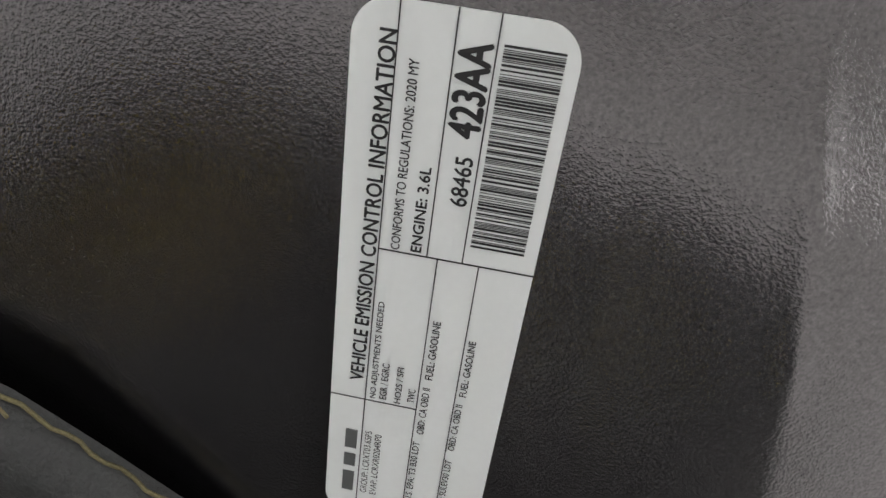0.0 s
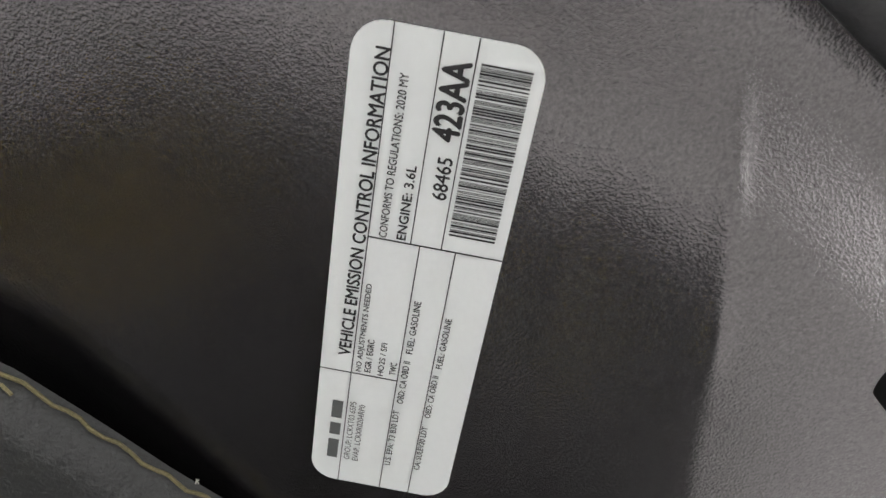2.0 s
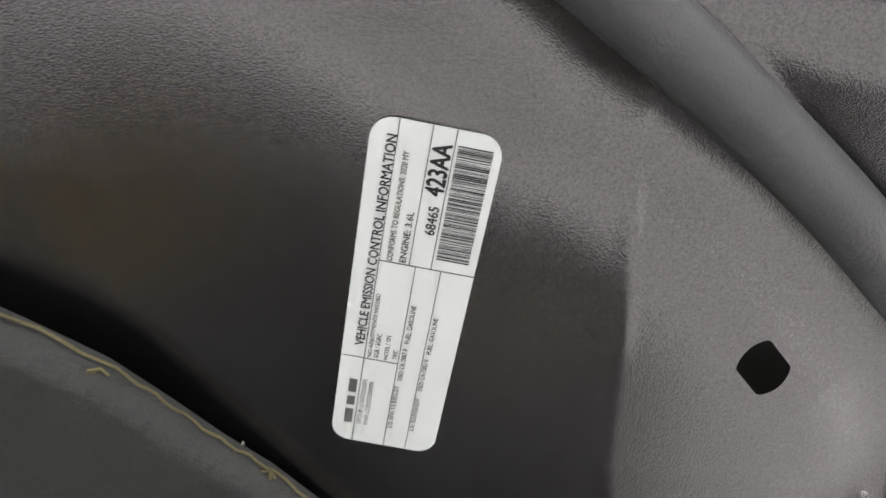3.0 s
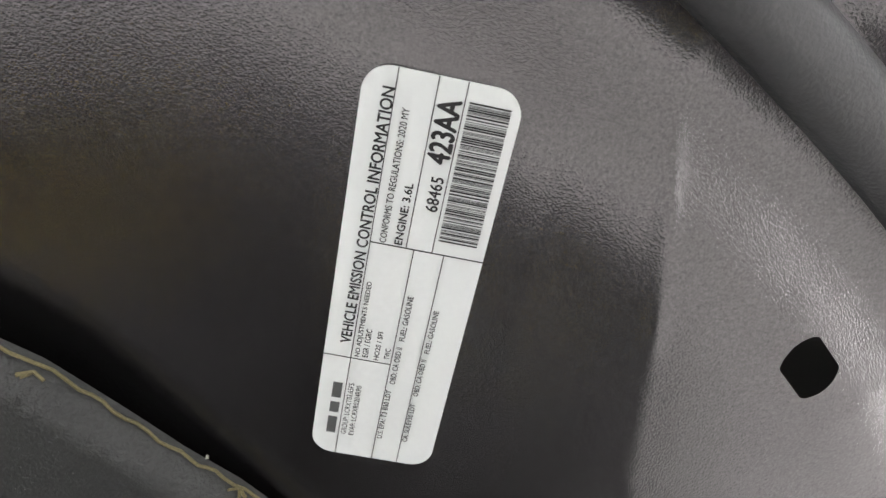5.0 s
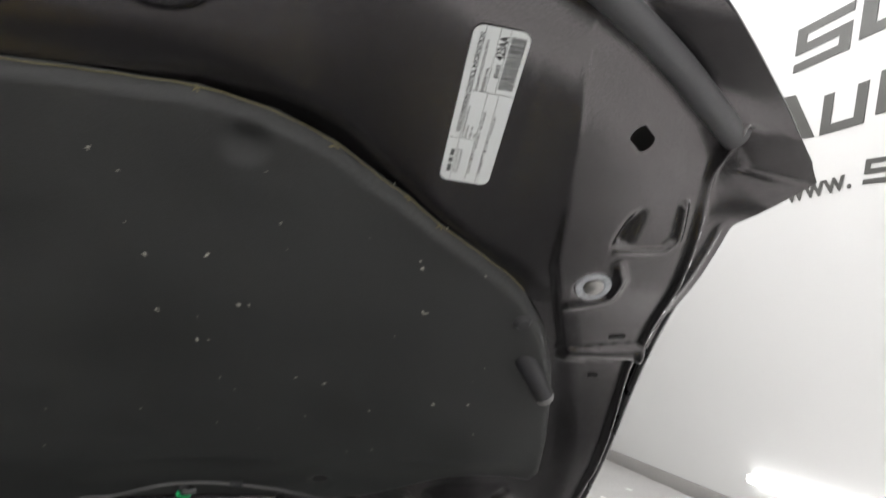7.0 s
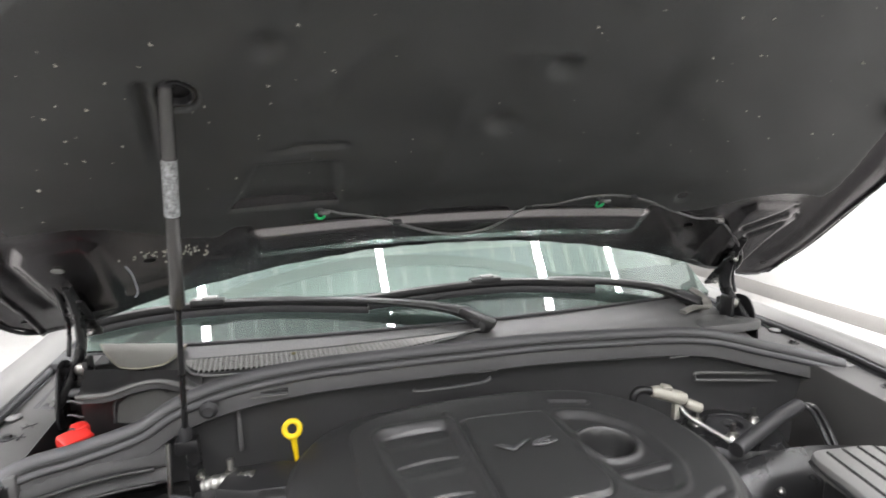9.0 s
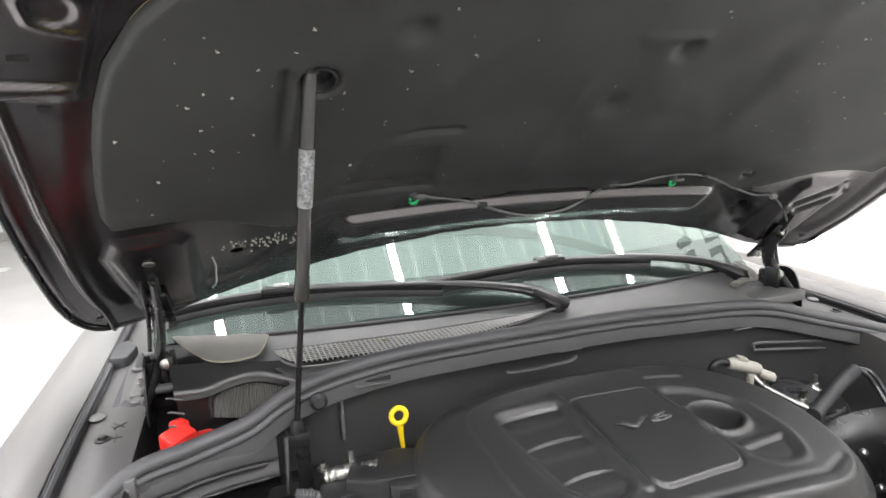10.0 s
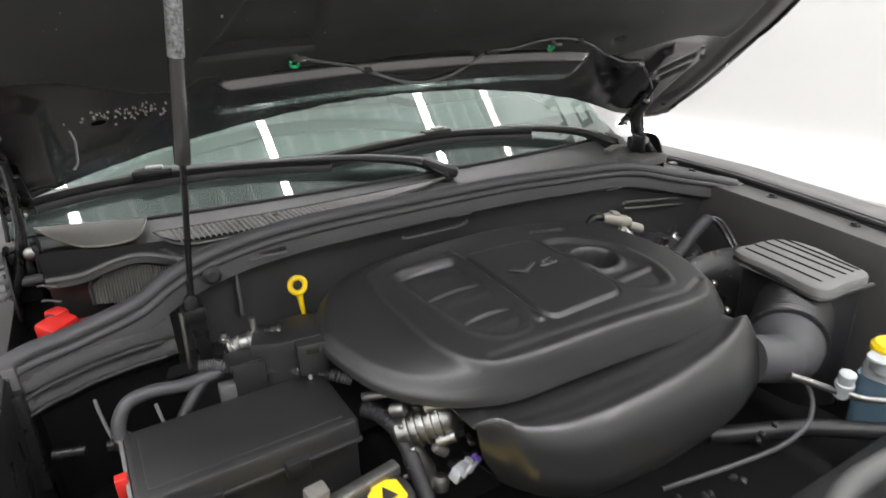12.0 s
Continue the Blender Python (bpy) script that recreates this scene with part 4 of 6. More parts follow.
def vent_edge(x):
    back = np.interp(x, [-0.49, -0.25, 0.03], [-0.006, -0.020, -0.012])
    front = np.interp(x, [-0.49, -0.46, -0.30, -0.10, 0.03], [-0.016, -0.074, -0.086, -0.062, -0.020])
    return back, front


def vent_z(x, y):
    return 0.9495 + 0.02 * (y + 0.05) + 0.004 * (x + 0.3)


# sheet just below the mesh, coloured as the shade in its holes
part("intake_shade", loft([[(x, vent_edge(x)[0], vent_z(x, vent_edge(x)[0]) - 0.0020) for x in np.linspace(-0.488, 0.028, 30)], [(x, vent_edge(x)[1], vent_z(x, vent_edge(x)[1]) - 0.0015) for x in np.linspace(-0.488, 0.028, 30)]]), M_VOID, cowl, "near-black sheet for the shade under the mesh")
bm = bmesh.new()
for x in np.arange(-0.486, 0.027, 0.0086):
    b_, f_ = vent_edge(x)
    rod((x, b_, vent_z(x, b_)), (x + 0.004, f_, vent_z(x, f_)), 0.0015, 4, bm)
for k in range(1, 8):
    pts = []
    for x in np.linspace(-0.486, 0.027, 24):
        b_, f_ = vent_edge(x)
        y = b_ + (f_ - b_) * k / 8
        pts.append((x, y, vent_z(x, y) + 0.0005))
    sweep(bm, pts, 0.0010, 4)
tagged(part("mesh", bm, M_MESH, cowl, "fine grey plastic mesh"), kind="stuff")
part("dead_leaf", boxed((-0.30, -0.045, 0.955), (0.009, 0.006, 0.003), 0.001, None), M_THREAD, cowl)
# pale film flaps at both ends
FILM = [(-0.660, 0.125, 0.955), (-0.646, 0.090, 0.953), (-0.629, 0.056, 0.951), (-0.612, 0.022, 0.951), (-0.595, -0.002, 0.949), (-0.575, -0.018, 0.949), (-0.555, -0.026, 0.950), (-0.535, -0.026, 0.951), (-0.516, -0.020, 0.953), (-0.504, 0.010, 0.954), (-0.497, 0.050, 0.955)]
film_low = spline(FILM, 40)
film_top = [Vector((-0.655 + 0.159 * k / 39, 0.128 - 0.053 * k / 39, 0.955)) for k in range(40)]
part("film_flap", loft([[q.lerp(p_, f_) + Vector((0, 0, 0.0006 * math.sin(9 * f_ + k * 0.4))) for k, (q, p_) in enumerate(zip(film_low, film_top))] for f_ in (0, 0.2, 0.45, 0.7, 1.0)], 0.002), M_BEIGE, cowl, "pale translucent sealing film")
part("film_edge", sweep(bmesh.new(), film_low, 0.0018, 8), M_FILM_EDGE, cowl, "yellowed worn film edge")
part("film_tail", tube([(-0.512, -0.012, 0.955), (-0.500, 0.020, 0.958), (-0.494, 0.052, 0.960)], 0.0016, 12, 6), M_FILM_EDGE, cowl)
part("film_edge", tube([(0.535, 0.020, 0.935), (0.57, 0.03, 0.940), (0.61, 0.04, 0.935), (0.622, 0.065, 0.948), (0.612, 0.10, 0.962)], 0.010, 50, 8, flat=0.5), M_BEIGE, cowl, "pale worn film edge")
part("end_cap", slab(smooth_outline([(0.56, -0.03), (0.62, -0.035), (0.69, -0.03), (0.70, -0.01), (0.66, 0.03), (0.60, 0.05), (0.55, 0.01)], 40), 0.895, 0.915, 0.006), M_COWL, cowl, "moulded grey end cap")

windshield = thing("windshield", "greenish laminated windshield reflecting ceiling tube lamps", "windshield")
rows = []
for f_ in np.linspace(0, 1, 14):
    rows.append([(x, glass_y(x) + 0.95 * f_, glass_z(x) + 0.55 * 0.95 * f_ + 0.02 * math.sin(math.pi * f_)) for x in np.linspace(-0.70, 0.70, 30)])
g = part("pane", loft(rows, 0.005), M_GLASS, windshield, "greenish tinted laminated glass")
part("ceramic_band", loft([[(x, glass_y(x) + d - 0.003, glass_z(x) + 0.55 * d - 0.008) for x in np.linspace(-0.70, 0.70, 30)] for d in (0.0, 0.05, 0.11)]), M_VOID, windshield, "black edge band")
part("base_trim", tube([(x, glass_y(x) - 0.003, glass_z(x) + 0.004) for x in np.linspace(-0.66, 0.66, 16)], 0.004, 60, 8), M_RUBBER, windshield, "black rubber base trim")
g.visible_shadow = False
dash = thing("dashboard", "dark dashboard behind the windshield", "dashboard")
part("top", loft([[(x, 0.16 + 0.22 * x * x, 0.93) for x in np.linspace(-0.72, 0.72, 16)], [(x, 0.60, 1.00) for x in np.linspace(-0.72, 0.72, 16)], [(x, 0.80, 0.96) for x in np.linspace(-0.72, 0.72, 16)], [(x, 1.6, 0.80) for x in np.linspace(-0.72, 0.72, 16)]], 0.01), M_DASH, dash)


def on_glass(x, y, off):
    return (x, y, glass_z(x) + 0.55 * (y - glass_y(x)) + off)


def wiper(pivot, arm, blade, label_):
    w = thing("windshield_wiper", label_, "windshield wiper", group="windshield wipers")
    part("cap", lathe([(0.019, -0.016), (0.020, -0.004), (0.017, 0.004), (0.008, 0.008)], 20, Matrix.Translation(pivot)), M_ARM, w)
    part("arm", tube([pivot] + arm, [0.021 - 0.013 * min(1, i / 26) for i in range(40)], 40, 12, flat=0.62), M_ARM, w, "glossy black wiper arm")
    tip = Vector(arm[0]) - Vector(pivot)
    part("arm_head", boxed((0.012, 0, 0.006), (0.078, 0.030, 0.020), 0.007, Matrix.Translation(pivot) @ tip.to_track_quat("X", "Z").to_matrix().to_4x4()), M_ARM, w, "blocky black arm head")
    part("blade_frame", tube([on_glass(x, y, 0.026) for x, y in blade], 0.0085, 40, 8, flat=1.2), M_DEEP, w, "black spoiler of the blade")
    part("rubber", tube([on_glass(x, y - 0.004, 0.014) for x, y in blade], 0.005, 40, 6, flat=1.6), M_RUBBER, w)
    turn = Matrix.Translation(arm[-1]) @ Matrix.Rotation(math.atan2(blade[1][1] - blade[0][1], blade[1][0] - blade[0][0]), 4, "Z")
    part("joint", boxed((0, 0, 0), (0.070, 0.026, 0.018), 0.006, turn), M_DEEP, w, "black blade joint")
    part("joint_cap", boxed((0.004, 0, 0.010), (0.030, 0.018, 0.006), 0.003, turn), M_LID, w, "grey clip on the joint")
    return w


wiper((0.066, 0.003, 0.962), [(0.015, 0.037, 0.985), (-0.129, 0.072, 1.006), (-0.341, 0.121, 1.014), (-0.463, 0.148, 1.014)], [(-0.70, 0.185), (-0.55, 0.165), (-0.35, 0.125), (-0.15, 0.078)], "black windshield wiper lying across the cowl")
wiper((0.602, 0.078, 0.940), [(0.50, 0.099, 0.978), (0.31, 0.106, 1.008), (0.17, 0.101, 1.016), (0.105, 0.104, 1.022)], [(-0.18, 0.086), (-0.02, 0.092), (0.15, 0.100), (0.36, 0.100)], "black windshield wiper with a bent arm")

# ---- fenders ----
def fender(s):
    f_ = thing("fender", "dark grey metallic front fender with a bolted inner ledge", "fender", group="front fenders")
    def at(x, y, z):
        return (x * s, y, z)
    ys = [0.55, 0.35, 0.15, 0.0, -0.15, -0.35, -0.55, -0.80]
    top = {y: 0.867 + (0.01 * y if y > 0 else 0.03 * max(y, -0.2) + 0.10 * min(y + 0.2, 0)) for y in ys}
    part("ledge", loft([[at(0.705, y, top[y]) for y in ys], [at(0.75, y, top[y] + 0.002) for y in ys], [at(0.790, y, top[y] - 0.004) for y in ys]], 0.004), M_PAINT_LEDGE, f_, "matt grey inner ledge")
    part("ledge_lip", loft([[at(0.705, y, top[y]) for y in ys], [at(0.702, y, top[y] - 0.006) for y in ys], [at(0.700, y, top[y] - 0.30) for y in ys]], 0.003), M_PAINT_LEDGE if s > 0 else M_BLACK_STEEL, f_)
    part("side_wall", loft([[at(0.790, y, top[y] - 0.004) for y in ys], [at(0.799, y, top[y] + 0.002) for y in ys], [at(0.8015, y, top[y] + 0.012) for y in ys]], 0.002), M_RUBBER, f_, "black inner side wall")
    part("edge_seal", tube([at(0.795, y, top[y] + 0.006) for y in ys], 0.0065, 50, 8), M_RUBBER, f_, "black rubber edge seal")
    prof = [(0.8035, 0.000), (0.805, 0.012), (0.815, 0.020), (0.845, 0.024), (0.89, 0.010), (0.93, -0.035), (0.952, -0.10), (0.965, -0.30), (0.955, -0.50)]
    part("outer_skin", loft([[at(x, y, top[y] + dz) for y in ys] for x, dz in prof], 0.0012), M_PAINT, f_, "glossy grey metallic skin")
    for y in (-0.06, -0.28, -0.46):
        z = float(np.interp(y, ys[::-1], [top[q] for q in ys[::-1]]))
        part("bolt", lathe([(0.012, 0), (0.012, 0.002), (0.007, 0.003), (0.006, 0.007)], 16, Matrix.Translation(at(0.755, y, z + 0.001))), M_BLACK_STEEL, f_)
    if s < 0:
        for (x0, y0), (x1, y1) in (((0.746, -0.062), (0.728, -0.062)), ((0.737, -0.050), (0.737, -0.074)), ((0.748, -0.012), (0.730, -0.030)), ((0.744, -0.030), (0.728, -0.016)), ((0.750, -0.022), (0.742, -0.034))):
            z = 0.867 + 0.03 * (y0 + y1) / 2 + 0.0022
            part("ink_mark", rod(at(x0, y0, z), at(x1, y1, z), 0.0009, 5), M_INK, f_, "dark hand-drawn mark")
        # raised dark plate: the pressed pocket's shade is put in as colour
        part("pocket", slab(round_poly([(-0.762, 0.052), (-0.727, 0.038), (-0.712, 0.048), (-0.745, 0.075), (-0.752, 0.225), (-0.764, 0.225)], 0.008), 0.862, 0.8695, 0.002), M_RUBBER, f_, "dark raised plate for the shade in a pocket beside the hinge foot")
        part("corner_cap", slab(round_poly([(-0.800, 0.240), (-0.764, 0.235), (-0.752, 0.300), (-0.775, 0.345), (-0.797, 0.330)], 0.012), 0.868, 0.890, 0.006), M_RUBBER, f_, "black rubber corner cap")
    return f_


fender(-1)
fender(1)


def hinge(s):
    h = thing("hood_hinge", "black steel hood hinge with plated bolts", "hood hinge", group="hood hinges")
    def at(x, y, z):
        return (x * s, y, z)
    part("arm", tube([at(0.662, 0.005, 1.10), at(0.664, 0.030, 1.065), at(0.668, 0.055, 1.02), at(0.672, 0.06, 0.97), at(0.685, 0.02, 0.915), at(0.70, 0.00, 0.885)], 0.018, 40, 10, flat=0.45, up=(1, 0, 0)), M_BLACK_STEEL, h, "bent black steel arm")
    part("arm_flange", tube([at(0.680, -0.002, 1.10), at(0.682, 0.03, 1.06), at(0.686, 0.055, 1.01), at(0.69, 0.05, 0.96)], 0.004, 30, 6), M_BLACK_STEEL, h)
    m = HOOD @ Matrix.Translation((0.662 * s, -0.045, 0.034 if s < 0 else 0.041)) @ Matrix.Rotation(radians(-3 if s < 0 else -6), 4, "X")
    part("hood_plate", slab(rounded(-0.015, -0.095, 0.015, 0.030, 0.006), -0.003, 0.002, 0.001, m), M_BLACK_STEEL, h)
    for y in (0.012, -0.078):
        b = part("bolt", lathe([(0.009, 0.002), (0.009, 0.0045), (0.006, 0.005), (0.0055, 0.010), (0.0035, 0.012)], 12, m @ Matrix.Translation((0.004 * s, y, 0))), M_STEEL, h, "plated hex bolt")
    part("side_plate", slab(smooth_outline([(-0.05, 0.0), (0.04, 0.0), (0.05, 0.05), (0.02, 0.10), (-0.03, 0.09)], 30), -0.002, 0.002, 0.001, Matrix.Translation(at(0.695, 0.03, 0.855)) @ Matrix.Rotation(radians(90), 4, "X") @ Matrix.Rotation(radians(90), 4, "Y")), M_BLACK_STEEL, h)
    part("bracket", boxed(at(0.680, 0.055, 0.905), (0.034, 0.052, 0.085), 0.006), M_BLACK_STEEL, h, "black pivot bracket")
    part("bracket_ear", boxed(at(0.655, 0.030, 0.935), (0.010, 0.040, 0.050), 0.004), M_BLACK_STEEL, h)
    part("pivot_bolt", lathe([(0.011, 0), (0.011, 0.005), (0.007, 0.009), (0.004, 0.010)], 14, Matrix.Translation(at(0.662, 0.020, 0.945)) @ Matrix.Rotation(radians(90), 4, "X")), M_STEEL, h, "plated pivot bolt")
    part("pivot", rod(at(0.655, 0.012, 0.905), at(0.705, 0.012, 0.905), 0.008, 14), M_SEAL, h, "plated pivot pin")
    part("foot_plate", slab(rounded(-0.016, -0.072, 0.016, 0.072, 0.004), 0, 0.003, 0.001, Matrix.Translation(at(0.722, 0.147, 0.8705))), M_COWL, h)
    part("plug", lathe([(0.020, 0), (0.020, 0.006), (0.013, 0.008), (0.009, 0.024), (0.003, 0.034)], 16, Matrix.Translation(at(0.733, 0.205, 0.872))), M_SEAL, h, "pointed grey rubber plug")
    for x, y in ((0.723, 0.062), (0.777, 0.018)):
        part("push_cap", lathe([(0.013, 0), (0.013, 0.002), (0.009, 0.0045), (0.003, 0.005)], 18, Matrix.Translation(at(x, y, 0.8685))), M_COWL, h, "round grey push cap")
    part("nut", lathe([(0.008, 0), (0.008, 0.007), (0.005, 0.008), (0.0045, 0.016)], 6, Matrix.Translation(at(0.722, 0.115, 0.8735))), M_STEEL, h, "plated nut on a stud")
    return h


hinge(-1)
hinge(1)

# ---- gas strut ----
strut = thing("gas_strut", "black gas strut holding the hood open, with a worn label", "gas strut")
SB, ST = Vector((-0.469, -0.160, 0.874)), Vector((-0.4195, -0.3025, 1.421))


def along(f_):
    return SB + (ST - SB) * f_


part("rod", rod(along(0.0), along(0.46), 0.0046, 12), M_BLACK_STEEL, strut, "thin dark piston rod")
cyl = part("cylinder", sweep(bmesh.new(), [along(f_) for f_ in (0.41, 0.415, 0.43, 0.47, 0.475, 0.955, 0.96)], [0.006, 0.0105, 0.0105, 0.0105, 0.0096, 0.0096, 0.008], 18), M_STRUT, strut, "glossy black cylinder")
side = (ST - SB).normalized()
lb = bmesh.new()
sweep(lb, [along(0.655), along(0.79)], 0.0099, 18, cap=False)
part("worn_label", lb, M_STRUT_LABEL, cyl, "worn grey printed label")
part("socket", sweep(bmesh.new(), [along(f_) for f_ in (0.95, 0.97, 1.0, 1.015)], [0.010, 0.012, 0.013, 0.009], 14), M_RUBBER, strut, "black ball socket")
part("grommet", lathe([(0.021, 0), (0.022, 0.012), (0.0205, 0.0165), (0.0175, 0.0165), (0.0165, 0.010), (0.0150, 0.003), (0.004, 0.002)], 28, HOOD @ Matrix.Translation((-0.409, 0.430, -0.026))), M_RUBBER, strut, "hollow black rubber grommet")
part("socket", sweep(bmesh.new(), [along(f_) for f_ in (-0.012, 0.0, 0.025, 0.04)], [0.007, 0.010, 0.010, 0.006], 14), M_RUBBER, strut, "black ball socket")
part("bracket", boxed((-0.468, -0.158, 0.862), (0.034, 0.024, 0.022), 0.003), M_BLACK_STEEL, strut, "black steel bracket")
part("rod_below", rod((-0.487, -0.195, 0.885), (-0.490, -0.205, 0.800), 0.0035, 10), M_STEEL, strut)
part("bracket_leg", boxed((-0.462, -0.148, 0.805), (0.022, 0.010, 0.10), 0.003), M_BLACK_STEEL, strut)

# ---- engine cover ----
RIM = [(-0.322, -0.29), (-0.310, -0.370), (-0.283, -0.435), (-0.237, -0.484), (-0.190, -0.511), (-0.140, -0.527), (-0.057, -0.531), (0.066, -0.534), (0.18, -0.538), (0.245, -0.535), (0.295, -0.50), (0.325, -0.435), (0.330, -0.36), (0.305, -0.28), (0.250, -0.212), (0.185, -0.168), (0.10, -0.152), (-0.011, -0.148), (-0.12, -0.152), (-0.215, -0.165), (-0.284, -0.205)]
TOP = [(-0.215, -0.26), (-0.212, -0.36), (-0.202, -0.44), (-0.168, -0.500), (-0.10, -0.519), (0.066, -0.522), (0.19, -0.526), (0.255, -0.495), (0.285, -0.42), (0.285, -0.35), (0.255, -0.275), (0.19, -0.225), (0.10, -0.205), (-0.01, -0.200), (-0.13, -0.208), (-0.195, -0.225)]
PANEL = [(-0.050, -0.258), (0.084, -0.262), (0.109, -0.440), (0.098, -0.462), (-0.030, -0.470), (-0.042, -0.455)]
LEFT = [(-0.190, -0.248), (-0.064, -0.248), (-0.058, -0.435), (-0.078, -0.470), (-0.122, -0.472), (-0.158, -0.435), (-0.178, -0.34)]
RIGHT = [(0.092, -0.262), (0.16, -0.275), (0.215, -0.33), (0.225, -0.42), (0.200, -0.475), (0.150, -0.478), (0.118, -0.44)]
RIM_S, TOP_S = smooth_outline(RIM, 120), smooth_outline(TOP, 100)
PANEL_S, LEFT_S, RIGHT_S = round_poly(PANEL, 0.014), round_poly(LEFT, 0.03), round_poly(RIGHT, 0.035)


def cover_height(x, y):
    z = 0.866 + 0.12 * (y + 0.46) - 0.10 * x * x
    dt = line_distance(TOP_S, x, y, True)
    dr = -line_distance(RIM_S, x, y, True)
    out = np.clip(dt / (dt + np.maximum(dr, 0) + 1e-6), 0, 1) * (dt > 0)
    drop = 0.024 + 0.006 * np.clip((-0.30 - y) / 0.2, 0, 1)
    z -= drop * out ** 1.6
    # step between shoulder and skirt
    z -= 0.004 * smooth_step((dt - 0.004) / 0.006)
    z -= 0.008 * smooth_step((0.016 - dr) / 0.016)
    # raised centre panel with a gap round it
    d = line_distance(PANEL_S, x, y, True)
    z += 0.0035 * smooth_step(-d / 0.003) - 0.0040 * np.exp(-((d - 0.0025) / 0.0018) ** 2)
    # strip beside the panel
    strip_ = line_distance([(-0.068, -0.235), (-0.055, -0.46)], x, y)
    z += 0.004 * np.exp(-(strip_ / 0.008) ** 4)
    # sunken left field with three lens-shaped louvres
    d = line_distance(LEFT_S, x, y, True)
    inl = smooth_step(-d / 0.014)
    z -= 0.007 * inl
    z += 0.002 * np.exp(-((d - 0.003) / 0.005) ** 2)
    for x0, x1, yc in ((-0.190, -0.064, -0.268), (-0.178, -0.060, -0.341), (-0.160, -0.068, -0.417)):
        u = np.clip((x - x0) / (x1 - x0), 0, 1)
        lens = np.clip(4 * u * (1 - u), 0, 1) ** 0.7 * inl
        w = y - yc - 0.006 * (u - 0.5)
        hw = 0.0115 * lens + 1e-4
        z -= 0.0045 * lens * np.clip((w + hw) / (2 * hw), 0, 1) * smooth_step((hw - w) / 0.0020)
        z += 0.0020 * inl * np.exp(-((w + 0.020) / 0.008) ** 2)
    # recessed right field with a deep cup
    d = line_distance(RIGHT_S, x, y, True)
    z -= 0.007 * smooth_step(-d / 0.016)
    z += 0.0015 * np.exp(-((d - 0.003) / 0.005) ** 2)
    cup = np.hypot((x - 0.147) / 0.040, (y + 0.355) / 0.035)
    z += 0.006 * np.exp(-((cup - 1.14) / 0.18) ** 2) - 0.045 * smooth_step((1.06 - cup) / 0.16)
    sh = line_distance([(0.135, -0.425), (0.205, -0.415)], x, y)
    z += 0.004 * smooth_step((0.012 - sh) / 0.01)
    sh = line_distance([(0.11, -0.238), (0.165, -0.248)], x, y)
    z -= 0.004 * smooth_step((0.010 - sh) / 0.008)
    # crease along the front edge
    fr = line_distance([(-0.16, -0.497), (0.0, -0.502), (0.20, -0.505), (0.25, -0.485)], x, y)
    z -= 0.0025 * np.exp(-(fr / 0.006) ** 2)
    return z


cover = thing("engine_cover", "matt black plastic engine cover with raised centre panel", "engine cover")
relief("shell", np.arange(-0.335, 0.3401, 0.0018), np.arange(-0.556, -0.1399, 0.0018), cover_height, RIM_S, M_COVER, cover, "grained black plastic shell")
skirt = []
for dz, grow in ((0.0009, -0.020), (0.0007, -0.008), (0.0, 0.001), (-0.004, 0.004), (-0.012, 0.005)):
    row = []
    for x, y in RIM_S:
        px, py = x * (1 + min(grow, 0)), -0.345 + (y + 0.345) * (1 + min(grow, 0))
        z = float(cover_height(np.array([px]), np.array([py]))[0])
        row.append((px * (1 + max(grow, 0)), py - max(grow, 0) * 0.2, z + dz))
    skirt.append(row + [row[0]])
part("skirt", loft(skirt, 0.002), M_COVER, cover)
v6 = fit_text(text_bm("V6", 1.0, 0.02, 0.0), 0, 0.098, 0, 0.020)
mz = float(cover_height(np.array([0.02]), np.array([-0.35]))[0])
bmesh.ops.solidify(v6, geom=v6.faces[:], thickness=0.003)
bmesh.ops.transform(v6, matrix=Matrix.Translation((-0.028, -0.362, mz + 0.004)) @ Matrix.Rotation(radians(4), 4, "Z") @ Matrix.Rotation(radians(6.5), 4, "X") @ Matrix(((1, 0.25, 0, 0), (0, 1, 0, 0), (0, 0, 1, 0), (0, 0, 0, 1))), verts=v6.verts)
part("raised_writing", v6, M_SEAL, cover, "raised lettering", smooth=False)

# ---- intake resonator in front of the cover ----
reso = thing("intake_resonator", "smooth black plastic intake resonator in front of the engine cover", "intake resonator")
TOPL = [(-0.213, -0.532, 0.806), (-0.185, -0.535, 0.810), (-0.160, -0.545, 0.806), (-0.10, -0.552, 0.806), (0.05, -0.556, 0.808), (0.18, -0.552, 0.815), (0.245, -0.545, 0.824), (0.262, -0.552, 0.822)]
FRONT = [(-0.214, -0.540, 0.800), (-0.188, -0.552, 0.805), (-0.160, -0.580, 0.798), (-0.09, -0.605, 0.798), (0.05, -0.608, 0.800), (0.18, -0.595, 0.808), (0.25, -0.575, 0.820), (0.268, -0.565, 0.818)]
LOW = [(-0.205, -0.545, 0.75), (-0.185, -0.565, 0.74), (-0.155, -0.600, 0.73), (-0.08, -0.632, 0.725), (0.05, -0.638, 0.725), (0.18, -0.628, 0.735), (0.27, -0.600, 0.745), (0.285, -0.575, 0.75)]
UNDER = [(-0.18, -0.535, 0.70), (-0.165, -0.550, 0.69), (-0.13, -0.575, 0.68), (-0.07, -0.595, 0.675), (0.05, -0.60, 0.675), (0.17, -0.595, 0.68), (0.26, -0.575, 0.69), (0.275, -0.56, 0.695)]
BACKU = [(x, -0.45, z - 0.02) for x, y, z in UNDER]
cols = []
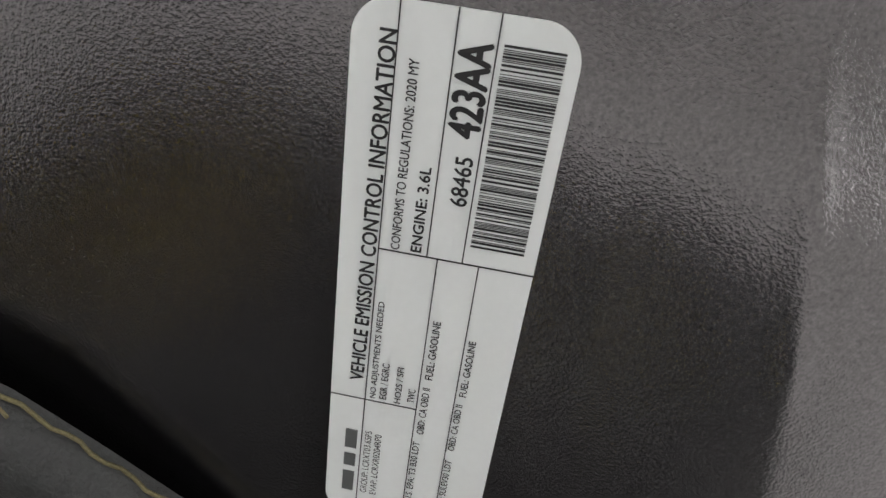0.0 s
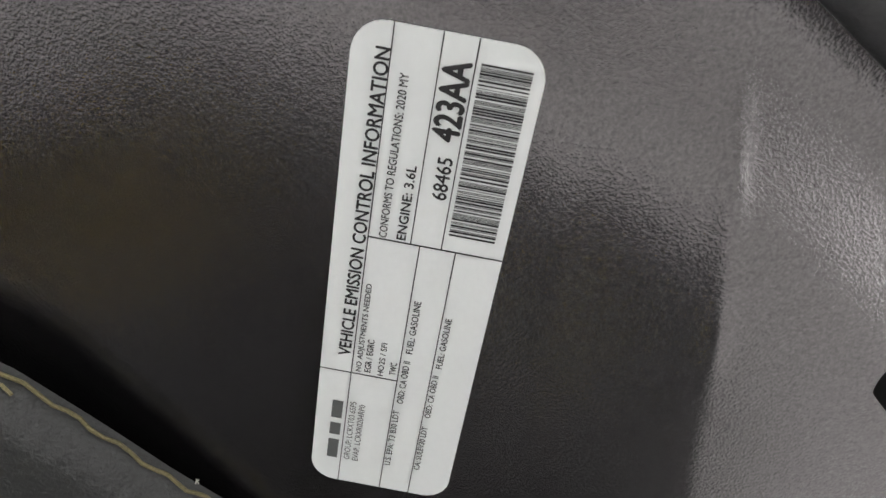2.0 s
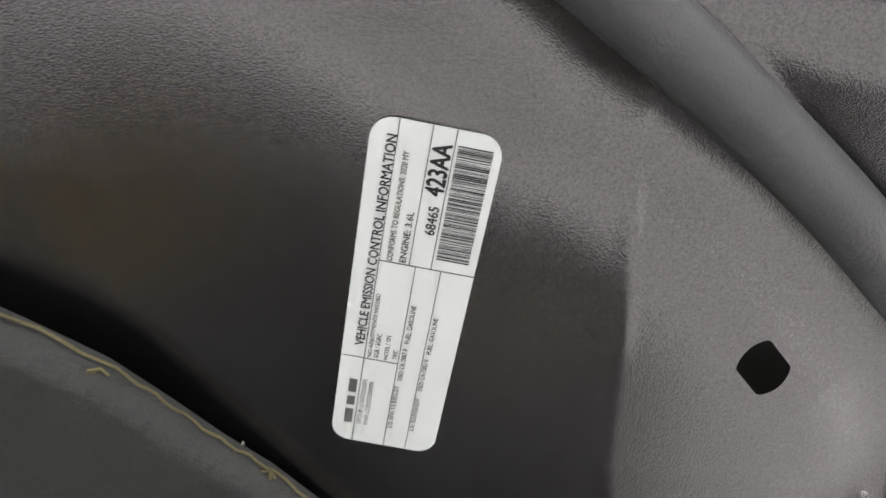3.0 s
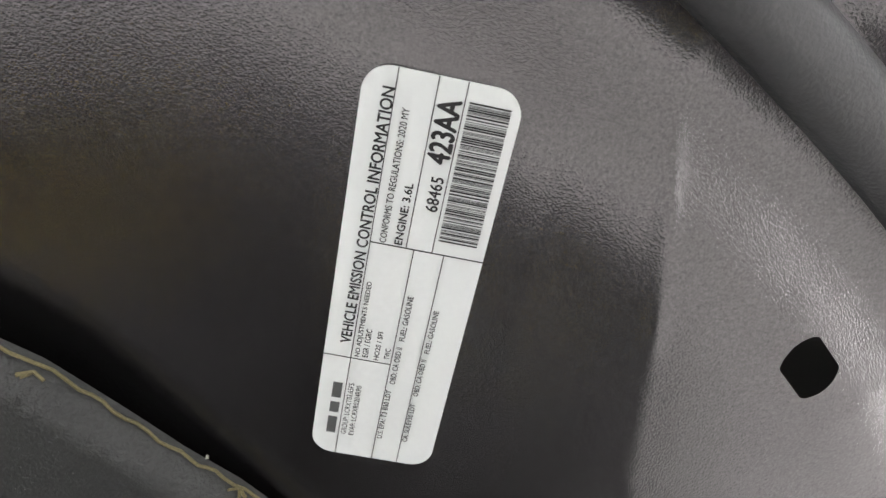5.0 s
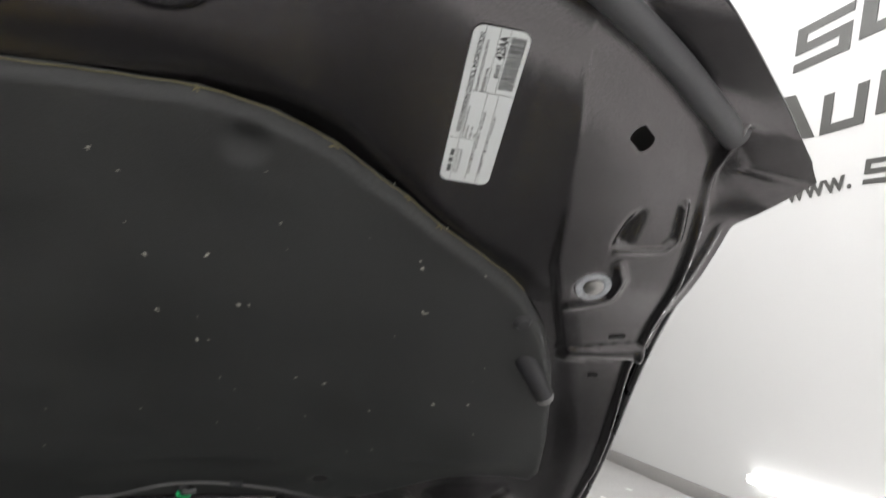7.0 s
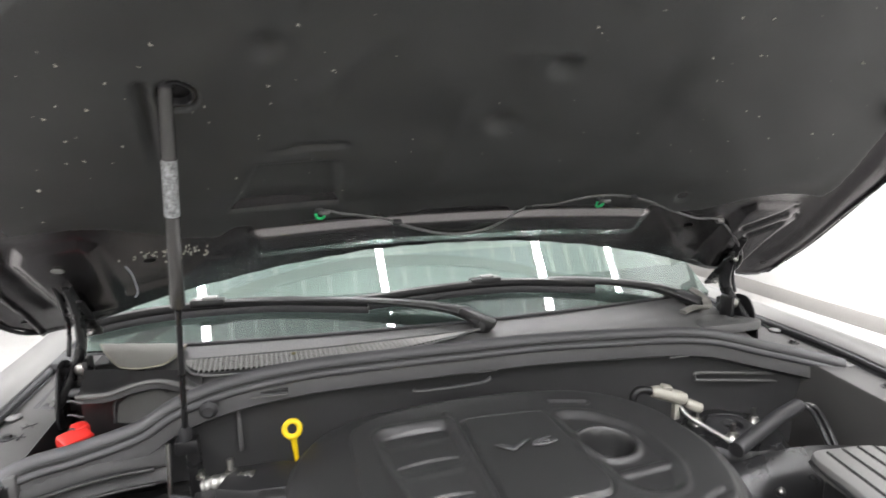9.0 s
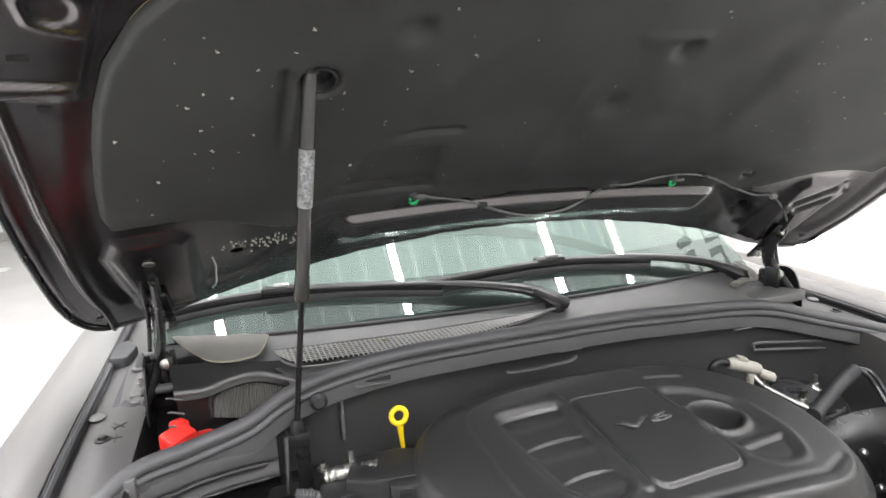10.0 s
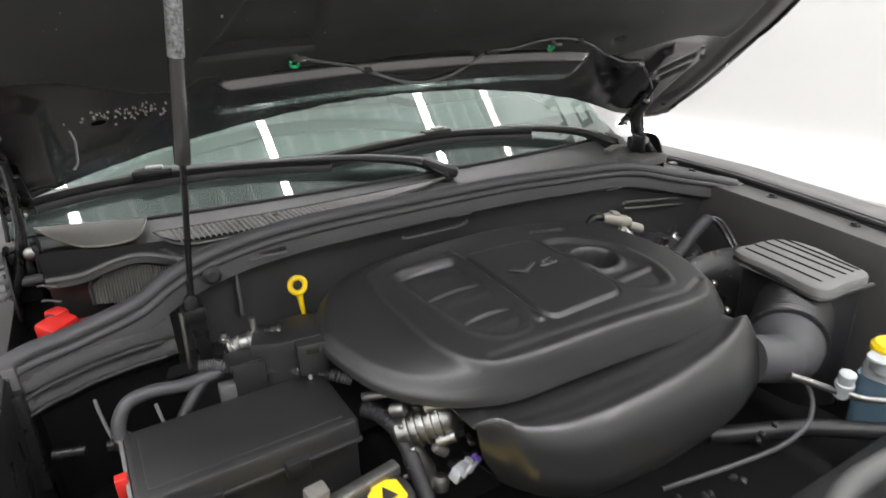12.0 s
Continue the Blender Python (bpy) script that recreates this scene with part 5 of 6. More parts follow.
for ctrl in zip(*[spline(r, 50) for r in ([(x, -0.47, z - 0.016) for x, y, z in TOPL], [(x, -0.510, z - 0.014) for x, y, z in TOPL], [(x, y, z - 0.012) for x, y, z in TOPL], FRONT, LOW, UNDER, BACKU)]):
    cols.append([q for q in spline(ctrl, 40)])
part("shell", loft(cols, 0.003), M_GLOSSY, reso, "smooth black plastic shell")
part("hook", boxed((0.19, -0.525, 0.822), (0.06, 0.02, 0.010), 0.004, None), M_PLASTIC, reso)

# ---- air filter housing and its duct ----
air = thing("air_filter_box", "ribbed black plastic air filter box", "air filter box")
AIR = smooth_outline([(0.486, -0.386), (0.544, -0.381), (0.598, -0.388), (0.625, -0.411), (0.626, -0.465), (0.602, -0.530), (0.577, -0.583), (0.508, -0.582), (0.447, -0.572), (0.466, -0.48)], 60)
part("body", slab(smooth_outline([(0.505, -0.395), (0.56, -0.398), (0.615, -0.408), (0.612, -0.47), (0.580, -0.572), (0.54, -0.570), (0.505, -0.540), (0.500, -0.45)], 40), 0.55, 0.800, 0.008), M_PLASTIC, air, "deep black plastic body")
lid = part("lid", slab(AIR, 0.797, 0.820, 0.008), M_LID, air, "sloped black lid")
# near-black tubes along the lid carry the shade of its slots
for (ax_, ay_), (bx_, by_) in (((0.510, -0.392), (0.478, -0.556)), ((0.541, -0.391), (0.510, -0.560)), ((0.570, -0.392), (0.539, -0.563)), ((0.597, -0.395), (0.560, -0.565)), ((0.614, -0.405), (0.577, -0.566))):
    part("groove", sweep(bmesh.new(), [(ax_, ay_, 0.8185), ((ax_ + bx_) / 2, (ay_ + by_) / 2, 0.8188), (bx_, by_, 0.8185)], 0.0034, 8), M_VOID, lid, "near-black tube for a pressed slot's shade")
part("lid_edge", tube([(0.484, -0.388, 0.806), (0.465, -0.48, 0.804), (0.447, -0.571, 0.800), (0.515, -0.583, 0.800), (0.580, -0.590, 0.800)], 0.004, 40, 8), M_COVER, lid)
duct = thing("intake_duct", "corrugated black rubber intake duct with a smooth elbow", "intake duct")
DUCT = [(0.530, -0.496, 0.736), (0.494, -0.513, 0.733), (0.458, -0.530, 0.731), (0.422, -0.547, 0.729), (0.388, -0.566, 0.729), (0.352, -0.590, 0.735), (0.310, -0.597, 0.746), (0.258, -0.583, 0.757)]
dp = spline(DUCT, 161)
part("bellows", sweep(bmesh.new(), dp[:91], [0.0535 + 0.0105 * abs(math.sin(math.pi * i / 6)) for i in range(91)], 32), M_GLOSSY, duct, "corrugated rubber bellows")
part("elbow", sweep(bmesh.new(), dp[90:], [0.060 - 0.023 * min(1, i / 40) for i in range(71)], 32), M_SEAL, duct, "smooth rubber elbow")
part("clamp", sweep(bmesh.new(), dp[86:93], 0.0650, 32), M_BLACK_STEEL, duct, "dark steel hose clamp")

# ---- fuse box ----
fuse = thing("fuse_box", "black plastic fuse box with a flat lid", "fuse box", pose(-0.455, -0.357, 0.0, 0, 0, 1.5))
part("body", boxed((0, 0, 0.69), (0.262, 0.135, 0.15), 0.006), M_PLASTIC, fuse)
part("lid", slab(rounded(-0.134, -0.072, 0.134, 0.072, 0.008), 0.752, 0.782, 0.006), M_COVER, fuse, "flat black lid")
for x in (-0.06, 0.045):
    part("latch", boxed((x, -0.078, 0.752), (0.030, 0.012, 0.022), 0.002), M_PLASTIC, fuse)
part("lid_rim", slab(rounded(-0.1365, -0.0755, 0.1365, 0.0745, 0.008), 0.749, 0.7535, 0.0015), M_COVER, fuse, "grey flange under the lid")
part("edge_strip", boxed((-0.1365, 0.000, 0.766), (0.005, 0.128, 0.026), 0.0015), M_LID, fuse, "pale strip along the lid's left edge")
part("lid_emboss", slab(rounded(-0.118, -0.056, 0.118, 0.056, 0.006), 0.7815, 0.7828, 0.0005), M_COVER, fuse)
part("tab", boxed((-0.142, -0.020, 0.770), (0.014, 0.014, 0.034), 0.002), M_RED, fuse, "bright red locking tab")

# ---- black connector block with its clip ----
blk = thing("wiring_cover", "angular black plastic wiring cover beside the engine", "wiring cover", pose(-0.352, -0.252, 0.0, 0, 0, -8))
part("body", slab([(-0.060, -0.028), (-0.050, 0.032), (0.020, 0.042), (0.048, 0.036), (0.046, -0.036), (-0.018, -0.040)], 0.755, 0.846, 0.007), M_PLASTIC, blk)
part("latch", boxed((0.022, -0.046, 0.818), (0.042, 0.022, 0.050), 0.004), M_COVER, blk)
# near-black box instead of the slot's own shade
part("latch_slot", boxed((0.022, -0.0575, 0.832), (0.018, 0.003, 0.008), 0.001), M_VOID, blk)

# ---- dipstick ----
dip = thing("oil_dipstick", "yellow plastic ring handle of an oil dipstick", "oil dipstick", pose(-0.308, -0.160, 0.866))
ring = [(0.0122 * math.cos(a), 0.003 * math.sin(a), 0.0122 * math.sin(a) + 0.001) for a in np.linspace(0, 2 * math.pi, 33)]
bm = bmesh.new()
sweep(bm, ring, 0.0046, 10, up=(0, 1, 0), flat=1.0, cap=False)
part("ring", bm, M_YELLOW, dip)
part("stem", sweep(bmesh.new(), [(0.001, 0, -0.013), (0.003, 0, -0.04), (0.006, -0.002, -0.075)], [0.0058, 0.0040, 0.0034], 10), M_YELLOW, dip)
part("tube", rod((0.006, -0.002, -0.07), (0.012, -0.01, -0.30), 0.005, 10), M_STEEL, dip)

# ---- red terminal caps ----
red = thing("terminal_cover", "red plastic jump terminal covers beside the hinge", "terminal cover", pose(-0.643, -0.085, 0.861, 0, 0, 10))
part("cap", boxed((-0.010, -0.012, 0.0), (0.046, 0.040, 0.044), 0.007, pose(0, 0, 0, 8, -6, 28)), M_RED, red)
part("cap", boxed((0.034, -0.018, -0.010), (0.036, 0.032, 0.036), 0.010, pose(0, 0, 0, 4, 8, 15)), M_RED, red)
part("knob", boxed((0.004, 0.004, 0.012), (0.024, 0.028, 0.026), 0.006, pose(0, 0, 0, 0, 0, 28)), M_RED, red)

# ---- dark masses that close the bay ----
# two near-black blocks carry the shade around and behind the engine
tagged(part("engine_block", boxed((0.03, -0.30, 0.66), (0.44, 0.22, 0.26), 0.02), M_VOID), "near-black block standing in for the shaded engine under the cover", "engine block")
tagged(part("bulkhead", boxed((0.0, 0.42, 0.655), (1.40, 0.62, 0.49), 0.01), M_VOID), "near-black block standing in for the shade under the scuttle", "bulkhead")
for s in (-1, 1):
    tagged(part("inner_wing", boxed((0.735 * s, -0.25, 0.58), (0.05, 1.1, 0.42), 0.01), M_BLACK_STEEL), "black painted inner wing below the ledge", "inner wing", "inner wings")
# unseen front end, added to keep the bright floor out of hood reflections
tagged(part("added_front_panel", loft([[(x, -0.865 + 0.10 * x * x, 0.775 - 0.04 * x * x) for x in np.linspace(-0.80, 0.80, 20)], [(x, -1.00 + 0.12 * x * x, 0.790 - 0.04 * x * x) for x in np.linspace(-0.80, 0.80, 20)], [(x, -1.06 + 0.14 * x * x, 0.770 - 0.05 * x * x) for x in np.linspace(-0.80, 0.80, 20)], [(x, -1.09 + 0.16 * x * x, 0.60) for x in np.linspace(-0.84, 0.84, 20)], [(x, -1.08 + 0.16 * x * x, 0.25) for x in np.linspace(-0.84, 0.84, 20)]], 0.004), M_PLASTIC), "unseen black front end added to darken the hood's reflections", "front panel", kind="structure")
tagged(part("front_crossmember", boxed((0.0, -0.80, 0.60), (1.5, 0.16, 0.10), 0.02), M_PLASTIC), "black front crossmember below the radiator hose", "crossmember")

# unseen yellow sheets, added to put yellow reflections into the hood paint
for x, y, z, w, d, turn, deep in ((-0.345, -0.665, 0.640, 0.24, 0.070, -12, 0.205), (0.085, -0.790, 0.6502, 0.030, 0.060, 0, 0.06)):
    st = thing("unseen_yellow_sheet", "unseen yellow sheet added low in the bay for the hood's reflections", "sticker", pose(x, y, z, 0, 0, turn), "yellow warning stickers")
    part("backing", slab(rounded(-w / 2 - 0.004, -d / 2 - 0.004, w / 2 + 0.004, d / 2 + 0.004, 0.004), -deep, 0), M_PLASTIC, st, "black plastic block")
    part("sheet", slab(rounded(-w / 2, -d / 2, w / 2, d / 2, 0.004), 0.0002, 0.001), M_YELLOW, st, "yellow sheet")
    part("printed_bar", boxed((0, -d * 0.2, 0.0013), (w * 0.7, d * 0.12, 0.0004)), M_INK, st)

# ---- corner by the hinge: air housing, filter, bolt ----
house = thing("air_intake_housing", "black moulded cabin air housing with a curved lip", "air housing")
A = [(-0.655, 0.01, 0.945), (-0.61, 0.0, 0.945), (-0.56, -0.02, 0.944), (-0.50, -0.034, 0.944), (-0.455, -0.045, 0.944)]
B = [(-0.645, -0.072, 0.928), (-0.600, -0.070, 0.926), (-0.556, -0.070, 0.937), (-0.512, -0.070, 0.938), (-0.450, -0.085, 0.918)]
rows = [spline(A, 30), spline([((a[0] + b[0]) / 2, (a[1] + b[1]) / 2, (a[2] + b[2]) / 2 - 0.010) for a, b in zip(A, B)], 30), spline(B, 30),
        spline([(x, y - 0.002, z - 0.012) for x, y, z in B], 30), spline([(x, y + 0.018, z - 0.018) for x, y, z in B], 30), spline([(x, y + 0.03, z - 0.10) for x, y, z in B], 30)]
part("shell", loft(rows, 0.003), M_GLOSSY, house, "glossy black moulded shell")
part("lip", tube(B, 0.0045, 50, 8), M_COWL, house, "grey rounded lip")
for k in range(3):
    part("clip_rib", tube([(-0.655, -0.078 - 0.004 * k, 0.925 - 0.022 * k), (-0.648, -0.084 - 0.004 * k, 0.927 - 0.022 * k), (-0.632, -0.084 - 0.004 * k, 0.921 - 0.022 * k)], 0.0018, 12, 6), M_SEAL, house)
# near-black boxes: the corner's deep shade is in their colour
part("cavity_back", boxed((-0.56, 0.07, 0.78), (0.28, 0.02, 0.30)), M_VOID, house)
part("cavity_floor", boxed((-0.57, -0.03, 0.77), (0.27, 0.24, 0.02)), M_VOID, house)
filt = thing("cabin_filter", "grey pleated cabin air filter in its housing", "air filter")
bm = bmesh.new()
cols = []
for i in range(61):
    f_ = i / 60
    x = -0.592 + 0.125 * f_
    top_, low = np.interp(f_, [0, 0.15, 0.5, 1], [0.900, 0.914, 0.922, 0.905]), np.interp(f_, [0, 0.3, 1], [0.872, 0.866, 0.895])
    y = -0.060 - 0.012 * f_ + (0.0016 if i % 2 else -0.0016)
    cols.append([(x, y, low), (x + 0.002, y + 0.008, top_)])
part("pleats", loft(cols, 0.0008), M_FILTER, filt, "grey pleated paper", angle=5)
part("frame", tube([(-0.594, -0.062, 0.872), (-0.594, -0.056, 0.902), (-0.575, -0.054, 0.916), (-0.53, -0.058, 0.925), (-0.47, -0.066, 0.908)], 0.003, 30, 6), M_PLASTIC, filt)
nut = thing("panel_bolt", "grey washer bolt in the dark corner", "bolt", pose(-0.627, 0.015, 0.846, 60, 0, 0))
part("washer", lathe([(0.013, 0), (0.013, 0.003), (0.006, 0.004)], 18), M_COWL, nut)
part("head", lathe([(0.006, 0.003), (0.006, 0.008), (0.004, 0.009)], 6), M_STEEL, nut)

# ---- shield under the seal's left end ----
shield = thing("splash_shield", "black plastic splash shield with moulded steps", "splash shield")
XS = np.linspace(-0.69, -0.50, 24)
rows = []
for dy, z in ((-0.004, None), (-0.014, 0.852), (-0.026, 0.840), (-0.027, 0.834), (-0.020, 0.830), (-0.030, 0.815), (-0.036, 0.811), (-0.030, 0.804), (-0.012, 0.790), (0.0, 0.62)):
    row = []
    for x in XS:
        q = seal_at(x)
        zz = q.z - 0.012 if z is None else z - 0.010 * (-0.50 - x) / 0.19 + 0.006 * math.sin((x + 0.69) * 16)
        row.append((x, q.y + dy, zz))
    rows.append(row)
part("panel", loft(rows, 0.003), M_DEEP, shield)
for zz in (0.836, 0.811):
    part("moulded_step", tube([(x, seal_at(x).y - 0.034, zz - 0.010 * (-0.50 - x) / 0.19 + 0.006 * math.sin((x + 0.69) * 16)) for x in XS[::3]], 0.003, 40, 8), M_GLOSSY, shield)
post = thing("fender_brace", "black upright brace beside the fender ledge", "brace")
part("post", boxed((-0.700, -0.215, 0.765), (0.026, 0.022, 0.15), 0.004), M_BLACK_STEEL, post)
part("clip", boxed((-0.712, -0.222, 0.80), (0.008, 0.014, 0.055), 0.002), M_COWL, post, "pale grey clip")
part("bolt", rod((-0.672, -0.25, 0.757), (-0.635, -0.262, 0.757), 0.007, 12), M_BLACK_STEEL, post)
part("foot", lathe([(0.010, 0), (0.011, 0.012), (0.006, 0.018)], 12, Matrix.Translation((-0.720, -0.235, 0.848))), M_RUBBER, post)

# ---- wiring and hoses between strut and fuse box ----
def hose_thing(name, label_, category, pts, radius, material, ribbed=0.0, n=50, seg=10):
    h = thing(name, label_, category)
    part("hose" if "hose" in name else "conduit", tube(pts, radius, n, seg, ribs=ribbed, every=2), material, h)
    return h


h1 = hose_thing("coolant_hose", "grey rubber hose looping beside the fuse box", "hose", [(-0.592, -0.262, 0.735), (-0.594, -0.252, 0.770), (-0.578, -0.242, 0.795), (-0.545, -0.243, 0.803), (-0.503, -0.250, 0.802), (-0.455, -0.248, 0.806)], 0.0095, M_SEAL)
part("clamp", lathe([(0.013, -0.006), (0.0135, 0.0), (0.013, 0.006)], 16, Matrix.Translation((-0.594, -0.258, 0.752))), M_STEEL, h1, "plated spring clamp")
part("clamp_ear", boxed((-0.606, -0.262, 0.752), (0.012, 0.010, 0.010), 0.002), M_STEEL, h1)
hose_thing("vent_hose", "dark rubber hose running down beside the fuse box", "hose", [(-0.455, -0.236, 0.815), (-0.48, -0.250, 0.800), (-0.51, -0.270, 0.775), (-0.54, -0.285, 0.73)], 0.0085, M_RUBBER)
hose_thing("wiring_conduit", "corrugated grey wiring conduit by the strut", "conduit", [(-0.482, -0.240, 0.818), (-0.46, -0.246, 0.815), (-0.43, -0.258, 0.808), (-0.405, -0.268, 0.805)], 0.0085, M_SEAL, 0.0012, 44)
hose_thing("wiring_conduit", "corrugated grey wiring conduit behind the fuse box", "conduit", [(-0.395, -0.272, 0.803), (-0.36, -0.283, 0.795), (-0.32, -0.295, 0.780), (-0.285, -0.312, 0.765)], 0.0085, M_SEAL, 0.0012, 50)
for pts in ([(-0.615, -0.215, 0.800), (-0.612, -0.228, 0.780), (-0.603, -0.250, 0.745)], [(-0.545, -0.255, 0.790), (-0.540, -0.270, 0.765), (-0.530, -0.285, 0.74)]):
    hose_thing("brake_pipe", "thin grey metal brake pipe", "pipe", pts, 0.0026, M_COWL, n=24, seg=8)
plate = thing("relay_bracket", "black plastic relay bracket beside the gas strut", "bracket")
part("plate", boxed((-0.425, -0.262, 0.822), (0.046, 0.042, 0.012), 0.003, None), M_PLASTIC, plate)
part("face", boxed((-0.422, -0.283, 0.800), (0.044, 0.006, 0.050), 0.002), M_PLASTIC, plate)
part("socket", boxed((-0.45, -0.275, 0.785), (0.030, 0.02, 0.03), 0.003), M_COWL, plate, "pale connector")
brd = thing("aluminium_fitting", "cast aluminium pipe fitting with studs beside the wiring cover", "fitting")
part("body", tube([(-0.436, -0.228, 0.826), (-0.415, -0.232, 0.832), (-0.385, -0.240, 0.834), (-0.362, -0.247, 0.838)], 0.012, 30, 10, ribs=0.0015, every=4), M_ALU, brd)
part("pipe", tube([(-0.43, -0.240, 0.812), (-0.40, -0.252, 0.818), (-0.37, -0.258, 0.826)], 0.006, 24, 8), M_BLACK_STEEL, brd)
for x, y, z, l in ((-0.398, -0.226, 0.842, 0.022), (-0.440, -0.222, 0.838, 0.012), (-0.386, -0.262, 0.800, 0.014)):
    st_ = part("stud", lathe([(0.008, 0), (0.008, 0.004), (0.0045, 0.005), (0.0045, l)], 10, Matrix.Translation((x, y, z))), M_STEEL, brd, "threaded stud")
part("tie", tube([(-0.345, -0.292, 0.80), (-0.343, -0.300, 0.785), (-0.347, -0.306, 0.772)], 0.0035, 12, 6), M_GREY_LABEL, brd, "pale cable tie")

brace = thing("firewall_brace", "thin black upright brace on the firewall", "brace")
part("strip", boxed((-0.393, -0.118, 0.865), (0.006, 0.010, 0.09), 0.002), M_COWL, brace)

# ---- alternator and front clutter ----
therm = thing("thermostat_housing", "cast aluminium thermostat housing with a ribbed neck below the engine cover", "thermostat housing", pose(-0.236, -0.452, 0.757, 0, 72, -28))
part("neck", lathe([(0.012, -0.045), (0.019, -0.040), (0.021, -0.02), (0.022, 0.03), (0.017, 0.038), (0.010, 0.042)], 24), M_ALU, therm, "cast aluminium neck")
for k in range(5):
    part("fin", lathe([(0.018, 0), (0.0275, 0.001), (0.0275, 0.0045), (0.018, 0.0055)], 24, Matrix.Translation((0, 0, -0.026 + 0.011 * k))), M_ALU, therm)
for k in range(3):
    a = radians(70 + 120 * k)
    lug = part("lug", lathe([(0.008, -0.012), (0.008, 0.014), (0.004, 0.016)], 12, Matrix.Translation((0.027 * math.cos(a), 0.027 * math.sin(a), 0.02))), M_ALU, therm)
brk = thing("engine_bracket", "rough cast aluminium engine bracket", "bracket")
part("bar", boxed((0, 0, 0), (0.050, 0.012, 0.009), 0.003, pose(-0.284, -0.415, 0.800, 0, 3, -12)), M_ALU, brk, "bright machined bar")
part("arm", sweep(bmesh.new(), [(-0.226, -0.448, 0.763), (-0.200, -0.455, 0.768), (-0.176, -0.460, 0.772), (-0.150, -0.462, 0.774)], [0.012, 0.010, 0.012, 0.015], 14), M_ALU, brk)
part("casting", sweep(bmesh.new(), [(-0.262, -0.452, 0.735), (-0.258, -0.455, 0.715), (-0.250, -0.460, 0.690), (-0.243, -0.462, 0.655)], [0.011, 0.017, 0.019, 0.015], 14), M_ALU, brk)
part("web", boxed((0, 0, 0), (0.055, 0.010, 0.030), 0.004, pose(-0.205, -0.440, 0.735, 20, 25, -20)), M_ALU, brk)
for x, y, z, r in ((-0.268, -0.445, 0.788, 0.009), (-0.250, -0.440, 0.800, 0.008), (-0.205, -0.462, 0.782, 0.010), (-0.160, -0.470, 0.785, 0.010), (-0.235, -0.480, 0.735, 0.008), (-0.232, -0.478, 0.680, 0.012), (-0.180, -0.468, 0.760, 0.008), (-0.145, -0.468, 0.760, 0.009)):
    part("boss", lathe([(r, -0.014), (r * 1.05, 0), (r * 0.8, 0.006), (r * 0.35, 0.007)], 12, pose(x, y, z, random.uniform(-60, 60), random.uniform(-60, 60), 0)), M_ALU, brk)
rnd2 = random.Random(9)
for k in range(26):
    x, z = rnd2.uniform(-0.285, -0.145), rnd2.uniform(0.67, 0.795)
    y = -0.445 - rnd2.uniform(0, 0.03)
    part("casting", boxed((0, 0, 0), (rnd2.uniform(0.006, 0.020), rnd2.uniform(0.005, 0.012), rnd2.uniform(0.004, 0.014)), 0.002, pose(x, y, z, rnd2.uniform(0, 90), rnd2.uniform(0, 90), rnd2.uniform(0, 90))), M_ALU if k % 3 else M_BLACK_STEEL, brk)
hose_thing("ribbed_hose", "black corrugated hose beside the alternator", "hose", [(-0.300, -0.385, 0.765), (-0.282, -0.405, 0.760), (-0.268, -0.440, 0.742), (-0.266, -0.480, 0.705), (-0.268, -0.53, 0.66)], 0.011, M_RUBBER, 0.0012, 60)
con = thing("wiring_connector", "white plastic wiring connector", "connector", pose(-0.218, -0.505, 0.706, 20, 10, 25))
part("shell", boxed((0, 0, 0), (0.026, 0.016, 0.020), 0.003), M_GREY_LABEL, con)
part("lever", tube([(-0.008, -0.010, 0.006), (-0.008, -0.012, 0.022), (0.008, -0.012, 0.024), (0.010, -0.010, 0.008)], 0.0028, 16, 6), M_GREY_LABEL, con)
part("collar", boxed((0.018, -0.002, 0.004), (0.010, 0.018, 0.018), 0.003), M_GREY_LABEL, con)
part("seal", boxed((0.034, -0.002, 0.004), (0.010, 0.014, 0.014), 0.002), mat("violet_seal", (0.16, 0.09, 0.40), 0.4), con, "violet rubber seal")
con2 = thing("wiring_connector", "pale grey wiring connector in front of the fuse box", "connector", pose(-0.408, -0.508, 0.766, 10, 0, 8))
part("shell", boxed((0, 0, 0), (0.026, 0.020, 0.022), 0.003), M_BEIGE, con2)
capy = thing("expansion_tank", "black expansion tank top with a yellow warning sticker", "tank", pose(-0.330, -0.525, 0.735, 18, 0, 10))
part("cap", lathe([(0.034, -0.03), (0.036, -0.004), (0.032, 0.004), (0.02, 0.006)], 24), M_PLASTIC, capy)
part("sticker", slab([(0.024 * math.cos(radians(90 + 60 * k)), 0.024 * math.sin(radians(90 + 60 * k))) for k in range(6)], 0.0062, 0.0072), M_YELLOW, capy, "yellow sticker")
part("warning_sign", slab([(0.013 * math.cos(radians(90 + 120 * k)), 0.013 * math.sin(radians(90 + 120 * k))) for k in range(3)], 0.0073, 0.0079), M_INK, capy)
bar_ = thing("radiator_bar", "grey aluminium bar in front of the fuse box", "bar")
part("rail", boxed((0, 0, 0), (0.15, 0.018, 0.016), 0.004, pose(-0.375, -0.508, 0.748, 0, 0, 10)), M_ALU, bar_)

# ---- strut tower, service port and pipes behind the air box ----
tower = thing("suspension_tower", "dark suspension tower top with plated studs", "suspension tower", pose(0.492, -0.200, 0.770))
part("dome", lathe([(0.105, -0.10), (0.098, -0.02), (0.085, 0.0), (0.055, 0.006), (0.050, -0.006), (0.030, -0.008), (0.012, 0.004)], 32), M_BLACK_STEEL, tower)
